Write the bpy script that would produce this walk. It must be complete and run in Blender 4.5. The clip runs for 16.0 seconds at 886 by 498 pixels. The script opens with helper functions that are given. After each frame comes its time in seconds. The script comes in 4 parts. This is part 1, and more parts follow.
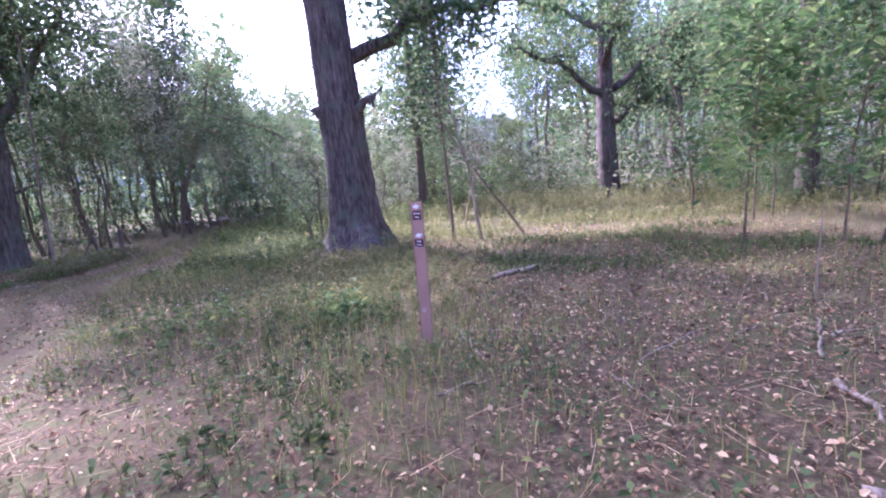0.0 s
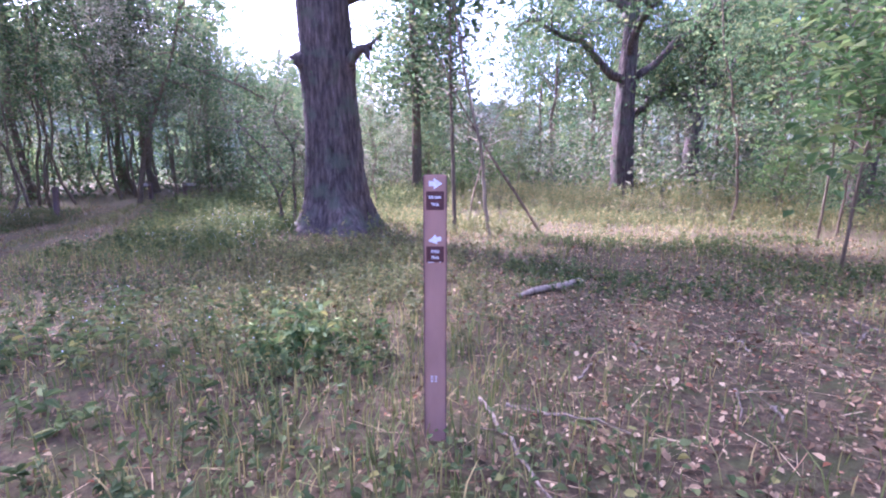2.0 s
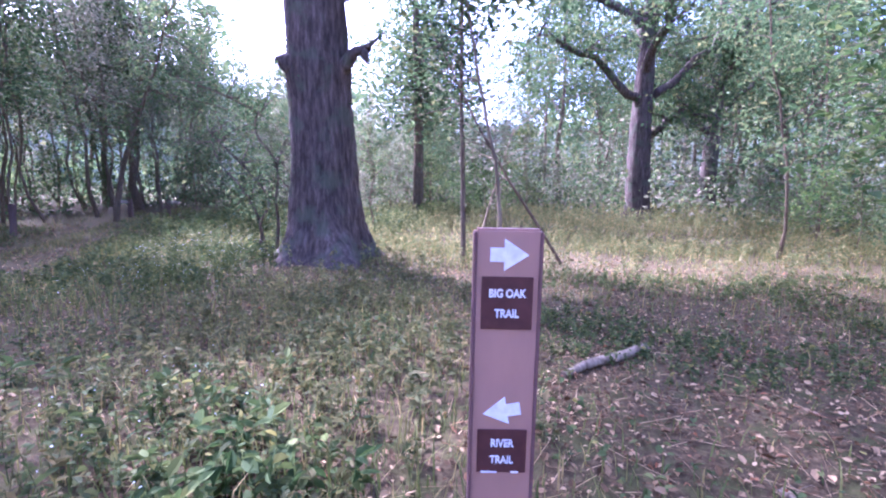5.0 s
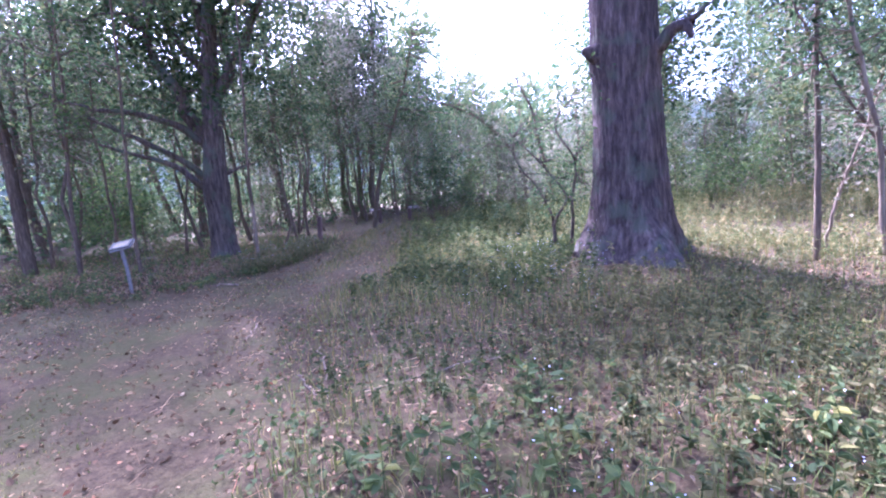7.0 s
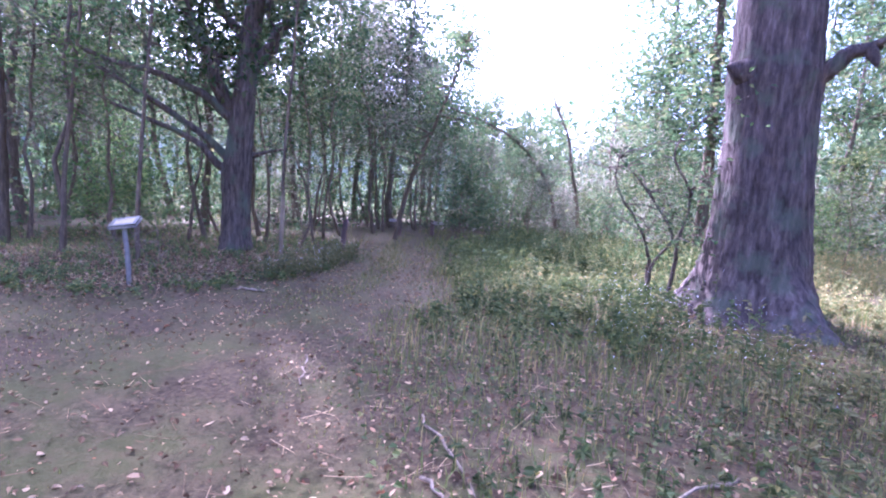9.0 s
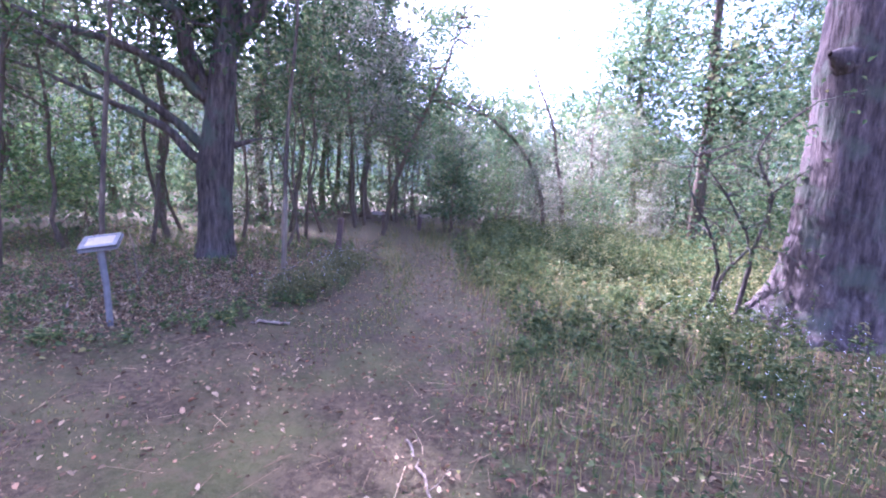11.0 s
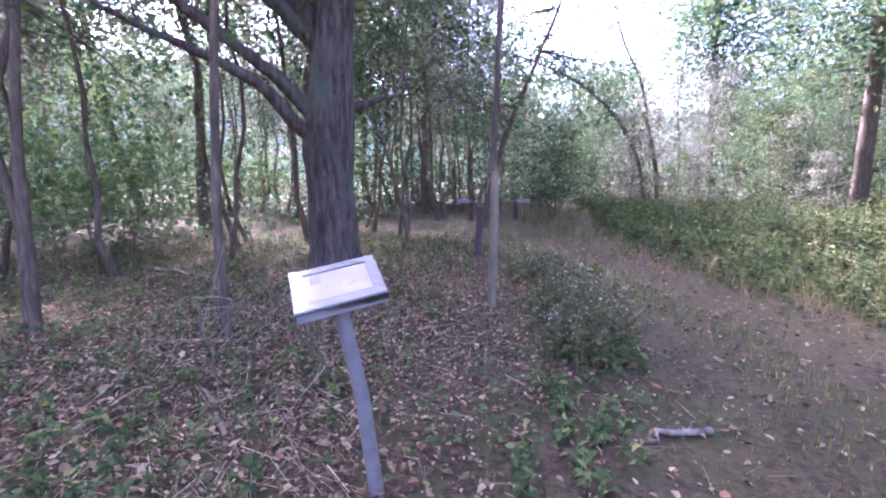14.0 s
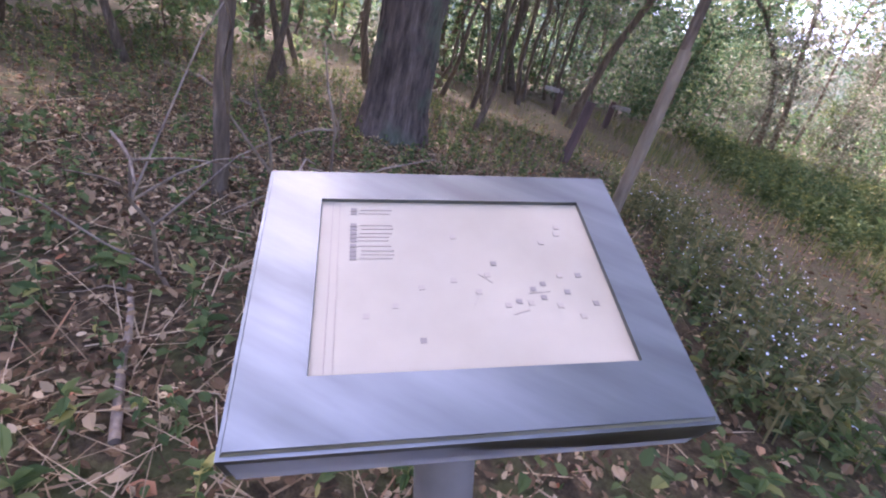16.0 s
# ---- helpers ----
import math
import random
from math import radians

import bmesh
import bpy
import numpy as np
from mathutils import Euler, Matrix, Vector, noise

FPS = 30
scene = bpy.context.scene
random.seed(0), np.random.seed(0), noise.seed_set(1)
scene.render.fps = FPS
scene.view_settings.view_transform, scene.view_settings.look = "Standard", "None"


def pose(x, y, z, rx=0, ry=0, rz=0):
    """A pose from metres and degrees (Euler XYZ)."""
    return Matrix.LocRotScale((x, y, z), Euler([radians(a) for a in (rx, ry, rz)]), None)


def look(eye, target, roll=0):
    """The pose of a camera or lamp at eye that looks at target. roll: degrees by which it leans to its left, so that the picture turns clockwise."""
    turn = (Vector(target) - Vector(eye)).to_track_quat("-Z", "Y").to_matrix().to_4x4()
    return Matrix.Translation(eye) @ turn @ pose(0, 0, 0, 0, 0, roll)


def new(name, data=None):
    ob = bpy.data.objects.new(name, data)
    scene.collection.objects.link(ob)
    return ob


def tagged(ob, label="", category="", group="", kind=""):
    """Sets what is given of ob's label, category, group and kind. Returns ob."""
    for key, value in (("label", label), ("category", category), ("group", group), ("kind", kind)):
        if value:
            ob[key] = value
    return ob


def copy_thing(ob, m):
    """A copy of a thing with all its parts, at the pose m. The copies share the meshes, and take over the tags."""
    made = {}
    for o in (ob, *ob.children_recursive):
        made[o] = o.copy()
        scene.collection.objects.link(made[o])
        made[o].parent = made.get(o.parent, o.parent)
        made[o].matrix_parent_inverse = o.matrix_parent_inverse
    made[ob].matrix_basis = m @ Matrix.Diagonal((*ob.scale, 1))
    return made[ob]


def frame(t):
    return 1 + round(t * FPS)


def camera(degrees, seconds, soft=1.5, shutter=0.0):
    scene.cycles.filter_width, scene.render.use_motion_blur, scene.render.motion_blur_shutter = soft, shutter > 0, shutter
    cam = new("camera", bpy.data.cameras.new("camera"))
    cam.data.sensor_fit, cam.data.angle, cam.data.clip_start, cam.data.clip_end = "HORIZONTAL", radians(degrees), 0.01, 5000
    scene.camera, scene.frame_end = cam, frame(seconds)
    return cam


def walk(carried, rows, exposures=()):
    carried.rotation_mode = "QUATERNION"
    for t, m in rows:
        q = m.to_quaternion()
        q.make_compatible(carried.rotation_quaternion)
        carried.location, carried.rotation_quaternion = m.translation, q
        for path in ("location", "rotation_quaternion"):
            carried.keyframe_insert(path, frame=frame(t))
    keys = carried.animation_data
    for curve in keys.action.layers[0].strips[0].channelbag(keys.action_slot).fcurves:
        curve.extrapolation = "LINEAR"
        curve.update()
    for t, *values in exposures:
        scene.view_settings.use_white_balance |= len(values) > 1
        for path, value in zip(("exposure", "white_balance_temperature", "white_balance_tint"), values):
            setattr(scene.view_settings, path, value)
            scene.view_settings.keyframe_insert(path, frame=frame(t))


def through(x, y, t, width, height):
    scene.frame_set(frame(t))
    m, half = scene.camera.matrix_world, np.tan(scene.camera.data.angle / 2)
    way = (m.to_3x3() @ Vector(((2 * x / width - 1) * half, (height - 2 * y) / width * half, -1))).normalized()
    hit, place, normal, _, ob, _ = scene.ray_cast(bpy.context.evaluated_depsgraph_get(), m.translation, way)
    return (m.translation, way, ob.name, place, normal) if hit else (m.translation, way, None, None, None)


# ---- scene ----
# ---------------------------------------------------------------- camera
PATH = [
    (0, 1.889, 0.175, 1.432, 1.17, -8.27, -5.21),
    (0.5, 1.774, 0.556, 1.394, -0.09, -9.68, -2.69),
    (1, 1.739, 1.053, 1.346, -0.52, -9.64, -2.07),
    (1.5, 1.692, 1.679, 1.332, -0.47, -10.59, -0.89),
    (2, 1.616, 2.100, 1.318, -0.66, -10.15, -0.40),
    (2.5, 1.602, 2.606, 1.273, 0.23, -10.29, -2.00),
    (3, 1.561, 2.987, 1.203, 0.65, -11.81, -0.68),
    (3.2, 1.539, 3.097, 1.182, -0.05, -12.23, 1.09),
    (5.3, 1.475, 3.472, 1.361, -0.93, -7.43, 0.50),
    (5.5, 1.354, 3.481, 1.357, -0.27, -7.55, 1.35),
    (6, 0.920, 3.338, 1.389, 5.67, -8.62, -2.11),
    (6.5, -0.125, 3.102, 1.346, 13.16, -7.96, -3.81),
    (7, -0.844, 3.343, 1.455, 20.06, -7.75, -4.33),
    (7.5, -1.230, 3.588, 1.403, 21.31, -8.02, -4.37),
    (8, -1.643, 3.961, 1.441, 23.48, -7.08, 0.02),
    (8.5, -2.074, 4.079, 1.542, 21.82, -8.30, 2.59),
    (9, -2.584, 4.249, 1.353, 18.16, -5.23, 3.52),
    (9.2, -2.821, 4.320, 1.355, 16.59, -5.53, 3.33),
    (11.3, -4.524, 5.141, 1.578, 10.89, -7.51, 2.39),
    (11.5, -4.820, 5.306, 1.551, 11.17, -7.87, 0.89),
    (12, -5.668, 5.752, 1.433, 12.75, -7.19, 0.66),
    (12.5, -6.326, 6.068, 1.363, 14.07, -6.64, 1.70),
    (13, -6.831, 6.346, 1.326, 15.36, -6.03, 1.20),
    (13.5, -7.193, 6.556, 1.340, 12.40, -5.10, -1.38),
    (14, -7.533, 6.948, 1.284, 12.03, -8.31, -0.56),
    (14.5, -7.851, 7.323, 1.274, 11.57, -10.47, 8.35),
    (15, -8.026, 7.644, 1.196, 10.41, -15.95, 13.27),
    (15.5, -8.123, 7.959, 1.137, 13.08, -20.30, 16.54),
    (16, -8.183, 8.111, 1.092, 14.49, -23.70, 15.46),
]


def heading(x, y, z, yaw, pitch, roll):
    a, b = radians(yaw), radians(pitch)
    return look((x, y, z), (x - math.sin(a) * math.cos(b), y + math.cos(a) * math.cos(b), z + math.sin(b)), roll)


cam = camera(89.0, 16.0, soft=2.1)
walk(cam, [(t, heading(*row)) for t, *row in PATH], [(0, 3.08, 4800, 51), (2.5, 3.28, 4760, 54), (5.5, 3.2, 4620, 54), (9, 3.48, 4600, 54), (12, 3.58, 4640, 56), (14.5, 3.72, 4850, 54), (15.5, 3.66, 5060, 50), (16, 3.38, 5300, 46)])

# ---------------------------------------------------------------- light
SUN_TURN, SUN_HIGH = 45.0, 48.0      # degrees left of +y, above the horizon
world = bpy.data.worlds.new("sky")
scene.world = world
world.use_nodes = True
wn = world.node_tree.nodes
sky = wn.new("ShaderNodeTexSky")
sky.sky_type, sky.sun_disc = 'NISHITA', False
sky.sun_elevation, sky.sun_rotation = radians(SUN_HIGH), radians((360 - SUN_TURN) % 360)
sky.air_density, sky.dust_density, sky.ozone_density = 0.75, 5.0, 0.6
wn["Background"].inputs["Strength"].default_value = 0.15
world.node_tree.links.new(sky.outputs[0], wn["Background"].inputs["Color"])
sun_data = bpy.data.lights.new("sun", 'SUN')
sun_data.energy, sun_data.angle, sun_data.color = 3.4, radians(2.0), (1.0, 0.93, 0.80)
sun = new("sun", sun_data)
sa, sb = radians(SUN_TURN), radians(SUN_HIGH)
sun.matrix_world = look((-60 * math.sin(sa) * math.cos(sb), 60 * math.cos(sa) * math.cos(sb), 60 * math.sin(sb)), (0, 0, 0))


# ---------------------------------------------------------------- materials
def material(name, rough=0.8, metal=0.0, spec=0.3):
    m = bpy.data.materials.new(name)
    m.use_nodes = True
    b = m.node_tree.nodes["Principled BSDF"]
    b.inputs["Roughness"].default_value = rough
    b.inputs["Metallic"].default_value = metal
    b.inputs["Specular IOR Level"].default_value = spec
    return m, m.node_tree.nodes, m.node_tree.links, b


def ramp(nodes, stops):
    r = nodes.new("ShaderNodeValToRGB")
    while len(r.color_ramp.elements) < len(stops):
        r.color_ramp.elements.new(0.5)
    for e, (p, c) in zip(r.color_ramp.elements, stops):
        e.position, e.color = p, (*c, 1)
    return r


def noise_tex(nodes, links, scale, detail=4, stretch=(1, 1, 1), rough=0.55):
    co = nodes.new("ShaderNodeTexCoord")
    mp = nodes.new("ShaderNodeMapping")
    mp.inputs["Scale"].default_value = stretch
    n = nodes.new("ShaderNodeTexNoise")
    n.inputs["Scale"].default_value, n.inputs["Detail"].default_value = scale, detail
    n.inputs["Roughness"].default_value = rough
    links.new(co.outputs["Object"], mp.inputs["Vector"])
    links.new(mp.outputs["Vector"], n.inputs["Vector"])
    return n


def mixed(nodes, links, kind, fac, a, b):
    x = nodes.new("ShaderNodeMix")
    x.data_type, x.blend_type = 'RGBA', kind
    for socket, value in ((x.inputs[0], fac), (x.inputs[6], a), (x.inputs[7], b)):
        if isinstance(value, (int, float)):
            socket.default_value = value
        elif isinstance(value, tuple):
            socket.default_value = (*value, 1)
        else:
            links.new(value, socket)
    return x.outputs[2]


def bump(nodes, links, bsdf, height, strength, distance):
    u = nodes.new("ShaderNodeBump")
    u.inputs["Strength"].default_value, u.inputs["Distance"].default_value = strength, distance
    links.new(height, u.inputs["Height"])
    links.new(u.outputs[0], bsdf.inputs["Normal"])


def leaf_material(name, stops, through=0.45, rough=0.55):
    m, n, l, b = material(name, rough + 0.12, 0, 0.12)
    g = n.new("ShaderNodeNewGeometry")
    r = ramp(n, stops)
    l.new(g.outputs["Random Per Island"], r.inputs[0])
    o = n.new("ShaderNodeObjectInfo")
    hs = n.new("ShaderNodeHueSaturation")
    mr = n.new("ShaderNodeMapRange")
    mr.inputs[3].default_value, mr.inputs[4].default_value = 0.75, 1.25
    l.new(o.outputs["Random"], mr.inputs[0])
    l.new(mr.outputs[0], hs.inputs["Value"])
    l.new(r.outputs[0], hs.inputs["Color"])
    l.new(hs.outputs[0], b.inputs["Base Color"])
    if through:
        t = n.new("ShaderNodeBsdfTranslucent")
        x = n.new("ShaderNodeMixShader")
        x.inputs[0].default_value = through
        l.new(hs.outputs[0], t.inputs[0])
        l.new(b.outputs[0], x.inputs[1])
        l.new(t.outputs[0], x.inputs[2])
        l.new(x.outputs[0], n["Material Output"].inputs[0])
    return m


def bark_material(name, dark, mid, light, scale, deep, moss=0.0):
    m, n, l, b = material(name, 0.92, 0, 0.1)
    ridge = noise_tex(n, l, scale, 5, (1, 1, 0.16), 0.65)
    broad = noise_tex(n, l, 0.9, 3)
    r = ramp(n, [(0.30, dark), (0.52, mid), (0.72, light)])
    l.new(ridge.outputs[0], r.inputs[0])
    tone = mixed(n, l, 'MULTIPLY', 0.55, r.outputs[0], ramp_of(n, l, broad, [(0.35, (0.55, 0.55, 0.52)), (0.65, (1.15, 1.1, 1.1))]))
    if moss:
        tone = mixed(n, l, 'MIX', ramp_of(n, l, noise_tex(n, l, 2.3, 4), [(0.52, (0, 0, 0)), (0.62, (moss, moss, moss))]), tone, (0.10, 0.12, 0.07))
    l.new(tone, b.inputs["Base Color"])
    bump(n, l, b, ridge.outputs[0], 1.0, deep)
    return m


def ramp_of(nodes, links, tex, stops):
    r = ramp(nodes, stops)
    links.new(tex.outputs[0], r.inputs[0])
    return r.outputs[0]


OAK_BARK = bark_material("grey oak bark", (0.036, 0.028, 0.022), (0.105, 0.080, 0.064), (0.200, 0.158, 0.124), 16, 0.035, 0.5)
SIDE_BARK = bark_material("dark mossy oak bark", (0.041, 0.032, 0.022), (0.113, 0.088, 0.064), (0.206, 0.165, 0.120), 20, 0.03, 0.7)
THIN_BARK = bark_material("young tree bark", (0.066, 0.050, 0.032), (0.142, 0.107, 0.067), (0.247, 0.194, 0.122), 28, 0.008)
PALE_BARK = bark_material("pale smooth bark", (0.138, 0.107, 0.066), (0.235, 0.185, 0.114), (0.340, 0.273, 0.172), 18, 0.004)
DEAD_WOOD = bark_material("weathered dead wood", (0.094, 0.070, 0.046), (0.235, 0.185, 0.121), (0.360, 0.296, 0.202), 24, 0.006)

CROWN = leaf_material("woodland leaves", [(0, (0.045, 0.080, 0.031)), (0.4, (0.076, 0.122, 0.044)), (0.8, (0.120, 0.160, 0.060)), (1, (0.210, 0.200, 0.072))], 0.5)
BRIGHT = leaf_material("sunlit green leaves", [(0, (0.050, 0.092, 0.026)), (0.6, (0.092, 0.150, 0.040)), (1, (0.185, 0.215, 0.060))], 0.55)
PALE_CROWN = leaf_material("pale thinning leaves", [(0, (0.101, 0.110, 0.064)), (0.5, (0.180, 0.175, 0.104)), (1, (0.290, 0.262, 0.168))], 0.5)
HERB = leaf_material("green herb leaves", [(0, (0.051, 0.076, 0.023)), (0.5, (0.090, 0.124, 0.036)), (0.9, (0.156, 0.178, 0.053)), (1, (0.297, 0.260, 0.067))], 0.35)
YELLOW = leaf_material("yellowing weed leaves", [(0, (0.078, 0.095, 0.033)), (0.5, (0.143, 0.148, 0.052)), (0.9, (0.228, 0.198, 0.075)), (1, (0.293, 0.228, 0.091))], 0.4)
GRASS = leaf_material("grass blades", [(0, (0.075, 0.105, 0.026)), (0.5, (0.141, 0.158, 0.040)), (0.88, (0.226, 0.192, 0.061)), (1, (0.374, 0.280, 0.106))], 0.35)
LITTER = leaf_material("dry fallen leaves", [(0, (0.068, 0.041, 0.018)), (0.4, (0.141, 0.086, 0.038)), (0.72, (0.270, 0.180, 0.085)), (0.92, (0.506, 0.365, 0.186)), (1, (0.264, 0.100, 0.040))], 0.12, 0.65)
STRAW = leaf_material("dry straw", [(0, (0.220, 0.155, 0.076)), (0.6, (0.374, 0.275, 0.144)), (1, (0.550, 0.420, 0.236))], 0.1, 0.7)
FLOWER = leaf_material("white aster flowers", [(0, (0.62, 0.60, 0.62)), (1, (0.85, 0.83, 0.85))], 0.3)

GROUND, gn, gl, gb = material("leafy soil", 0.95, 0, 0.12)
fine, coarse, patch = noise_tex(gn, gl, 22, 6, rough=0.7), noise_tex(gn, gl, 1.1, 4), noise_tex(gn, gl, 5.5, 5)
soil = ramp_of(gn, gl, fine, [(0.30, (0.031, 0.022, 0.011)), (0.5, (0.079, 0.056, 0.026)), (0.70, (0.162, 0.116, 0.057))])
soil = mixed(gn, gl, 'MIX', ramp_of(gn, gl, patch, [(0.46, (0, 0, 0)), (0.62, (0.75, 0.75, 0.75))]), soil, (0.063, 0.068, 0.019))
dirt = ramp_of(gn, gl, fine, [(0.30, (0.036, 0.026, 0.012)), (0.5, (0.079, 0.057, 0.026)), (0.72, (0.149, 0.110, 0.052))])
crumb = noise_tex(gn, gl, 85, 4, rough=0.75)
dirt = mixed(gn, gl, 'MULTIPLY', 0.8, dirt, ramp_of(gn, gl, crumb, [(0.36, (0.5, 0.48, 0.46)), (0.55, (1.0, 1.0, 1.0)), (0.70, (1.5, 1.45, 1.4))]))
dirt = mixed(gn, gl, 'MIX', ramp_of(gn, gl, coarse, [(0.43, (0, 0, 0)), (0.60, (0.75, 0.75, 0.75))]), dirt, (0.070, 0.071, 0.019))
dirt = mixed(gn, gl, 'MIX', ramp_of(gn, gl, patch, [(0.50, (0, 0, 0)), (0.64, (0.6, 0.6, 0.6))]), dirt, (0.104, 0.076, 0.033))
mask = gn.new("ShaderNodeAttribute")
mask.attribute_name = "worn"
gl.new(mixed(gn, gl, 'MIX', mask.outputs["Fac"], soil, dirt), gb.inputs["Base Color"])
bump(gn, gl, gb, fine.outputs[0], 0.9, 0.03)

POST_PAINT, n_, l_, b_ = material("brown post plastic", 0.55, 0, 0.4)
l_.new(mixed(n_, l_, 'MULTIPLY', 0.5, (0.37, 0.205, 0.145), ramp_of(n_, l_, noise_tex(n_, l_, 9, 5, (1, 1, 0.35)), [(0.3, (0.6, 0.6, 0.6)), (0.7, (1.2, 1.2, 1.2))])), b_.inputs["Base Color"])
POST_EDGE, n_, l_, b_ = material("darker post edge", 0.65)
b_.inputs["Base Color"].default_value = (0.16, 0.085, 0.075, 1)
DECAL, n_, l_, b_ = material("dark brown decal", 0.5)
l_.new(ramp_of(n_, l_, noise_tex(n_, l_, 40, 4), [(0.3, (0.062, 0.022, 0.020)), (0.7, (0.092, 0.034, 0.030))]), b_.inputs["Base Color"])
WHITE, n_, l_, b_ = material("white decal", 0.5)
l_.new(ramp_of(n_, l_, noise_tex(n_, l_, 60, 4), [(0.3, (0.62, 0.60, 0.62)), (0.6, (0.80, 0.79, 0.80))]), b_.inputs["Base Color"])
STEEL, n_, l_, b_ = material("brushed aluminium", 0.34, 1.0, 0.5)
scr = noise_tex(n_, l_, 30, 4, (0.15, 1, 1))
l_.new(ramp_of(n_, l_, scr, [(0.3, (0.122, 0.128, 0.110)), (0.7, (0.200, 0.208, 0.182))]), b_.inputs["Base Color"])
l_.new(ramp_of(n_, l_, noise_tex(n_, l_, 12, 4), [(0.3, (0.36,) * 3), (0.7, (0.50,) * 3)]), b_.inputs["Roughness"])
POLE, n_, l_, b_ = material("dull grey metal", 0.65, 0.15, 0.35)
l_.new(ramp_of(n_, l_, noise_tex(n_, l_, 14, 5), [(0.3, (0.140, 0.126, 0.104)), (0.7, (0.21, 0.193, 0.160))]), b_.inputs["Base Color"])
TRAY, n_, l_, b_ = material("satin sheet metal", 0.5, 0.35, 0.5)
l_.new(ramp_of(n_, l_, noise_tex(n_, l_, 14, 5), [(0.3, (0.36, 0.36, 0.37)), (0.7, (0.50, 0.50, 0.51))]), b_.inputs["Base Color"])
PAPER, n_, l_, b_ = material("faded cream map sheet", 0.5, 0, 0.4)
l_.new(ramp_of(n_, l_, noise_tex(n_, l_, 9, 5), [(0.3, (0.345, 0.282, 0.162)), (0.7, (0.425, 0.352, 0.210))]), b_.inputs["Base Color"])
INK, n_, l_, b_ = material("faded grey ink", 0.7)
b_.inputs["Base Color"].default_value = (0.37, 0.30, 0.19, 1)
DARK_INK, n_, l_, b_ = material("dark grey ink", 0.7)
b_.inputs["Base Color"].default_value = (0.25, 0.205, 0.14, 1)
TIMBER, n_, l_, b_ = material("weathered brown timber", 0.85)
l_.new(ramp_of(n_, l_, noise_tex(n_, l_, 12, 5, (1, 1, 0.15)), [(0.3, (0.07, 0.045, 0.035)), (0.7, (0.16, 0.105, 0.08))]), b_.inputs["Base Color"])
PALE_TIMBER, n_, l_, b_ = material("pale timber", 0.85)
l_.new(ramp_of(n_, l_, noise_tex(n_, l_, 12, 5, (1, 1, 0.15)), [(0.3, (0.28, 0.24, 0.20)), (0.7, (0.46, 0.41, 0.36))]), b_.inputs["Base Color"])

# ---------------------------------------------------------------- the lie of the land
TRAIL = np.array([(-40, 1.0, 2.2), (-6, -1.2, 2.2), (0, -2.6, 2.4), (2.4, -3.7, 2.5), (4.7, -5.35, 2.7), (6.4, -6.55, 2.85), (7.3, -6.35, 1.95),
                  (8.2, -6.08, 1.32), (9.0, -5.98, 0.92), (10.2, -5.8, 0.9), (11.3, -6.0, 0.8), (12.8, -6.5, 0.75), (14.3, -7.1, 0.62),
                  (17.0, -8.2, 0.55), (20, -9.1, 0.5), (21.5, -10.0, 0.5), (23, -12, 0.5), (26, -18, 0.5), (60, -90, 0.5)])


def soft(a, b, x):
    k = np.clip((x - a) / (b - a), 0, 1)
    return k * k * (3 - 2 * k)


def trail(x, y):
    """Metres outside the trail's edge; below 0 on it. A side arm leaves it to the west."""
    d = np.abs(x - np.interp(y, TRAIL[:, 0], TRAIL[:, 1])) - np.interp(y, TRAIL[:, 0], TRAIL[:, 2])
    arm = np.maximum(np.abs(y - 5.6 - 0.05 * (x + 8)) - 1.15, x + 4)
    return np.minimum(d, arm)


def strip(x, y):
    """1 on the grassy strip between the two worn ruts."""
    return soft(0.40, 0.10, np.abs(x + 0.12 - np.interp(y, TRAIL[:, 0], TRAIL[:, 1]))) * soft(7.6, 9.4, y)


def waves(x, y, s):
    return (np.sin(1.7 * x / s + 0.6 * np.sin(1.3 * y / s)) + np.sin(1.9 * y / s + 1.3 + 0.7 * np.sin(1.1 * x / s)) + np.sin(1.2 * (x + y) / s + 2.1)) / 3


def land(x, y):
    x, y = np.asarray(x, float), np.asarray(y, float)
    z = 0.10 * soft(-3, -7.5, x) * soft(5, 8, y) + 0.02 * np.clip(y - 13, 0, 60) + 0.022 * waves(x, y, 0.9) + 0.045 * waves(x, y, 3.1)
    z = z + 0.16 * np.exp(-((x + 0.46) ** 2 + (y - 11.4) ** 2) / 2.2)
    return z - 0.05 * soft(0.25, -0.35, trail(x, y))


def make_mesh(name, verts, quads, mat, smooth=False):
    me = bpy.data.meshes.new(name)
    v, q = np.asarray(verts, np.float32).reshape(-1, 3), np.asarray(quads, np.int32).reshape(-1, 4)
    me.vertices.add(len(v))
    me.vertices.foreach_set("co", v.ravel())
    me.loops.add(q.size)
    me.loops.foreach_set("vertex_index", q.ravel())
    me.polygons.add(len(q))
    me.polygons.foreach_set("loop_start", np.arange(0, q.size, 4, dtype=np.int32))
    me.polygons.foreach_set("use_smooth", np.full(len(q), smooth))
    me.materials.append(mat)
    me.update(calc_edges=True)
    return me


def joined(pieces):
    verts, quads, k = [], [], 0
    for v, q in pieces:
        verts.append(v)
        quads.append(np.asarray(q) + k)
        k += len(v)
    return np.concatenate(verts), np.concatenate(quads)


def part(name, bm, mat, parent, label=""):
    me = bpy.data.meshes.new(name)
    bm.to_mesh(me)
    bm.free()
    me.materials.append(mat)
    return under(name, me, parent, label)


def under(name, me, parent, label=""):
    ob = new(name, me)
    ob.parent = parent
    return tagged(ob, label)


